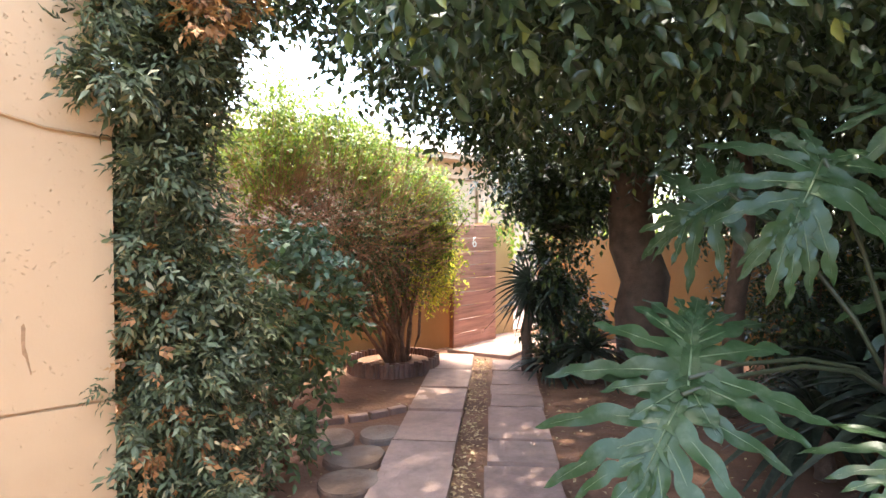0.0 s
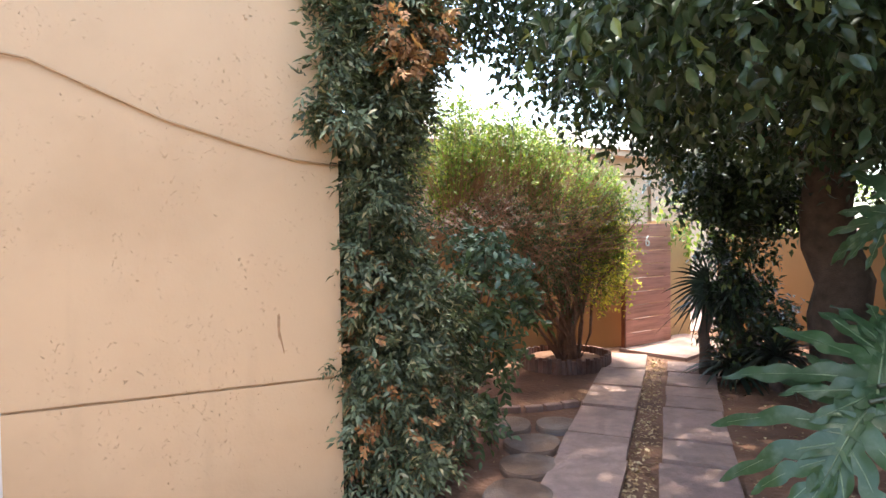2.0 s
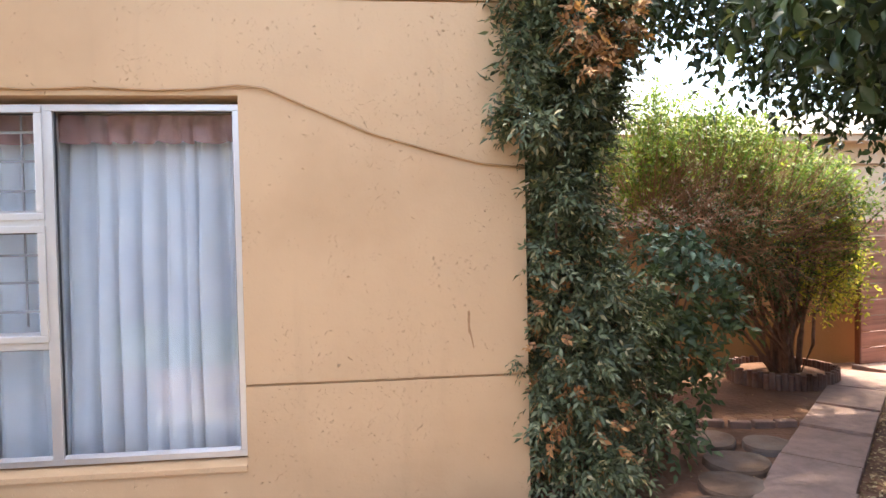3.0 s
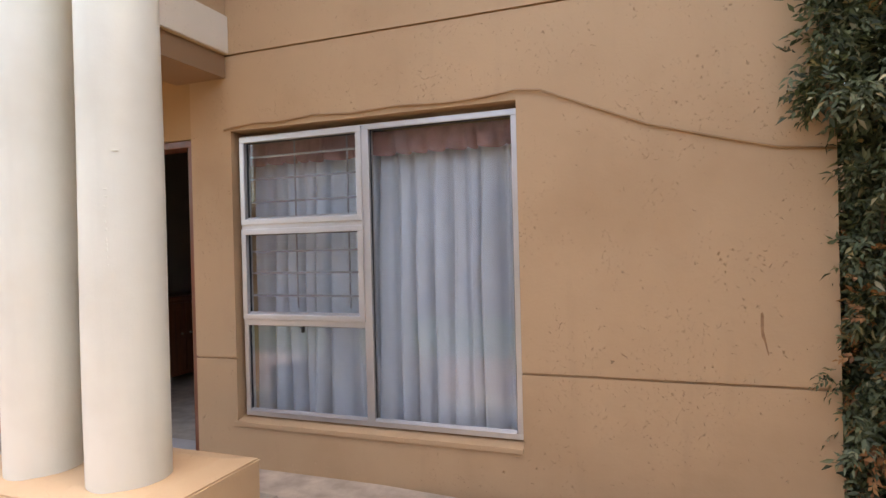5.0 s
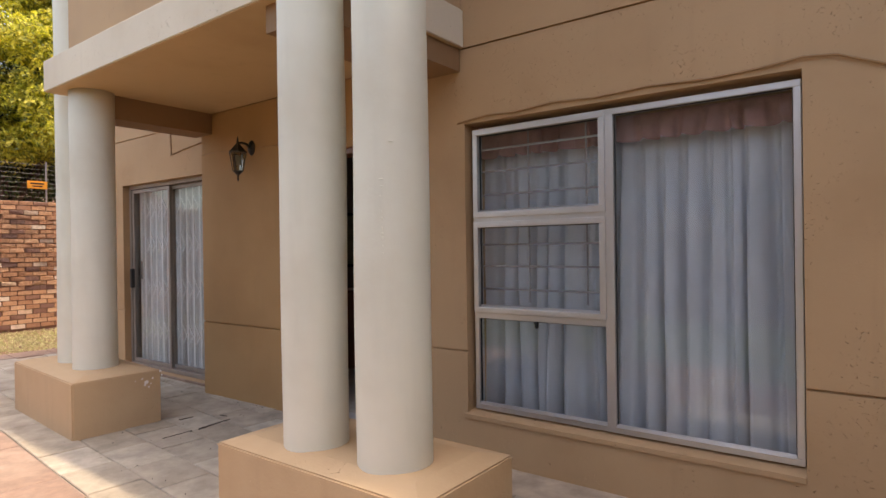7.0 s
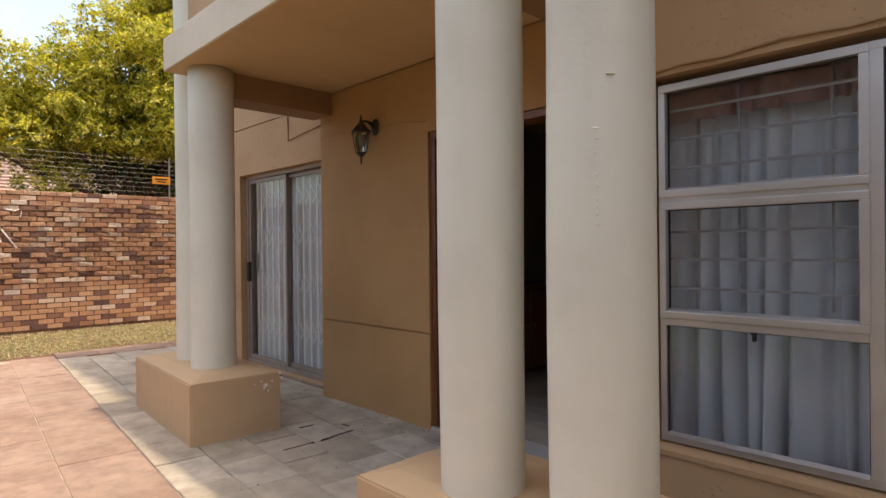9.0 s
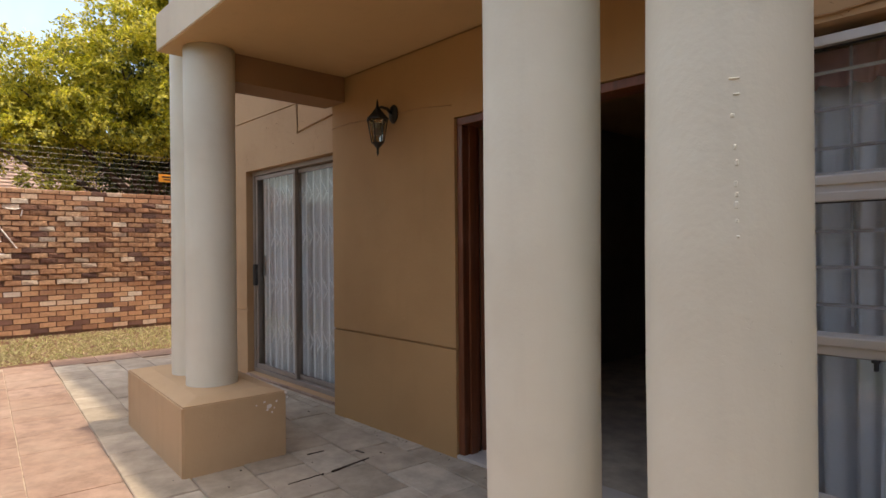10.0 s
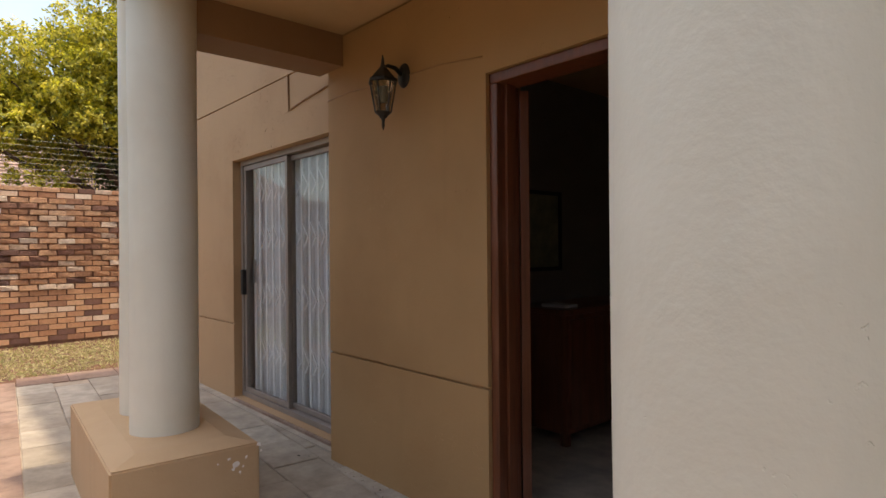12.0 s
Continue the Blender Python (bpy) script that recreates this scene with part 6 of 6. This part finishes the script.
# dark soil in the open joints of the porch paving
cr = random.Random(5)
M_CRACK = simple("joint_soil", (0.05, 0.035, 0.025), 0.95, 0, 0.3, 40, 0.002)
inv = PAVE.inverted()
for a, c, w in (((-4.487, -0.68), (-4.518, -0.39), 0.009), ((-4.69, -0.375), (-4.61, -0.358), 0.008), ((-4.842, -0.64), (-4.825, -0.525), 0.006), ((-4.488, -0.96), (-4.491, -0.73), 0.0035)):
    bm = bmesh.new()
    a, c = inv @ Vector((*a, 0.004)), inv @ Vector((*c, 0.004))
    d = (c - a).normalized()
    s_ = Vector((-d.y, d.x, 0))
    prev = None
    for k in range(13):
        u = k / 12
        ww = w * (0.25 + 0.75 * math.sin(math.pi * u) ** 0.5) * cr.uniform(0.6, 1.1)
        p = a.lerp(c, u) + s_ * cr.uniform(-0.002, 0.002)
        row = [bm.verts.new(p + s_ * ww * f_ + Vector((0, 0, z))) for f_, z in ((-1, -0.01), (-0.8, 0.0), (0.8, 0.0), (1, -0.01))]
        if prev:
            for q in range(3):
                bm.faces.new((prev[q], prev[q + 1], row[q + 1], row[q]))
        prev = row
    part("joint_gap", bm, M_CRACK, floor_ob)
# leaf bits blown on to the porch
lr = np.random.default_rng(77)
spots = [(-5.64, -0.1), (-4.68, -0.69), (-4.49, -1.04), (-4.5, -0.37), (-4.53, -0.3), (-4.49, -0.28), (-4.88, -0.3), (-4.68, -1.22), (-4.43, -1.4), (-4.2, -0.9), (-5.2, -0.6)]
xy = np.concatenate([np.array(spots), np.stack([lr.uniform(-5.4, -3.3, 34), -0.03 - 0.05 * lr.uniform(0, 1, 34) ** 2], 1), np.stack([lr.uniform(-6.8, -3.2, 22), lr.uniform(-1.5, -0.1, 22)], 1)])
n_ = len(xy)
Pl = np.concatenate([xy, np.full((n_, 1), 0.008)], 1)
Dl = np.stack([lr.normal(size=n_), lr.normal(size=n_), np.zeros(n_)], 1)
bits = leaf_part("leaf_bits", Pl, Dl, np.array([[0, 0, 1.0]]) + lr.normal(scale=0.3, size=(n_, 3)), lr.uniform(0.008, 0.024, n_), 0.5, M_CRACK, None)
tagged(bits, "dark dry leaf bits blown over the porch paving", "leaf bits", kind="stuff")
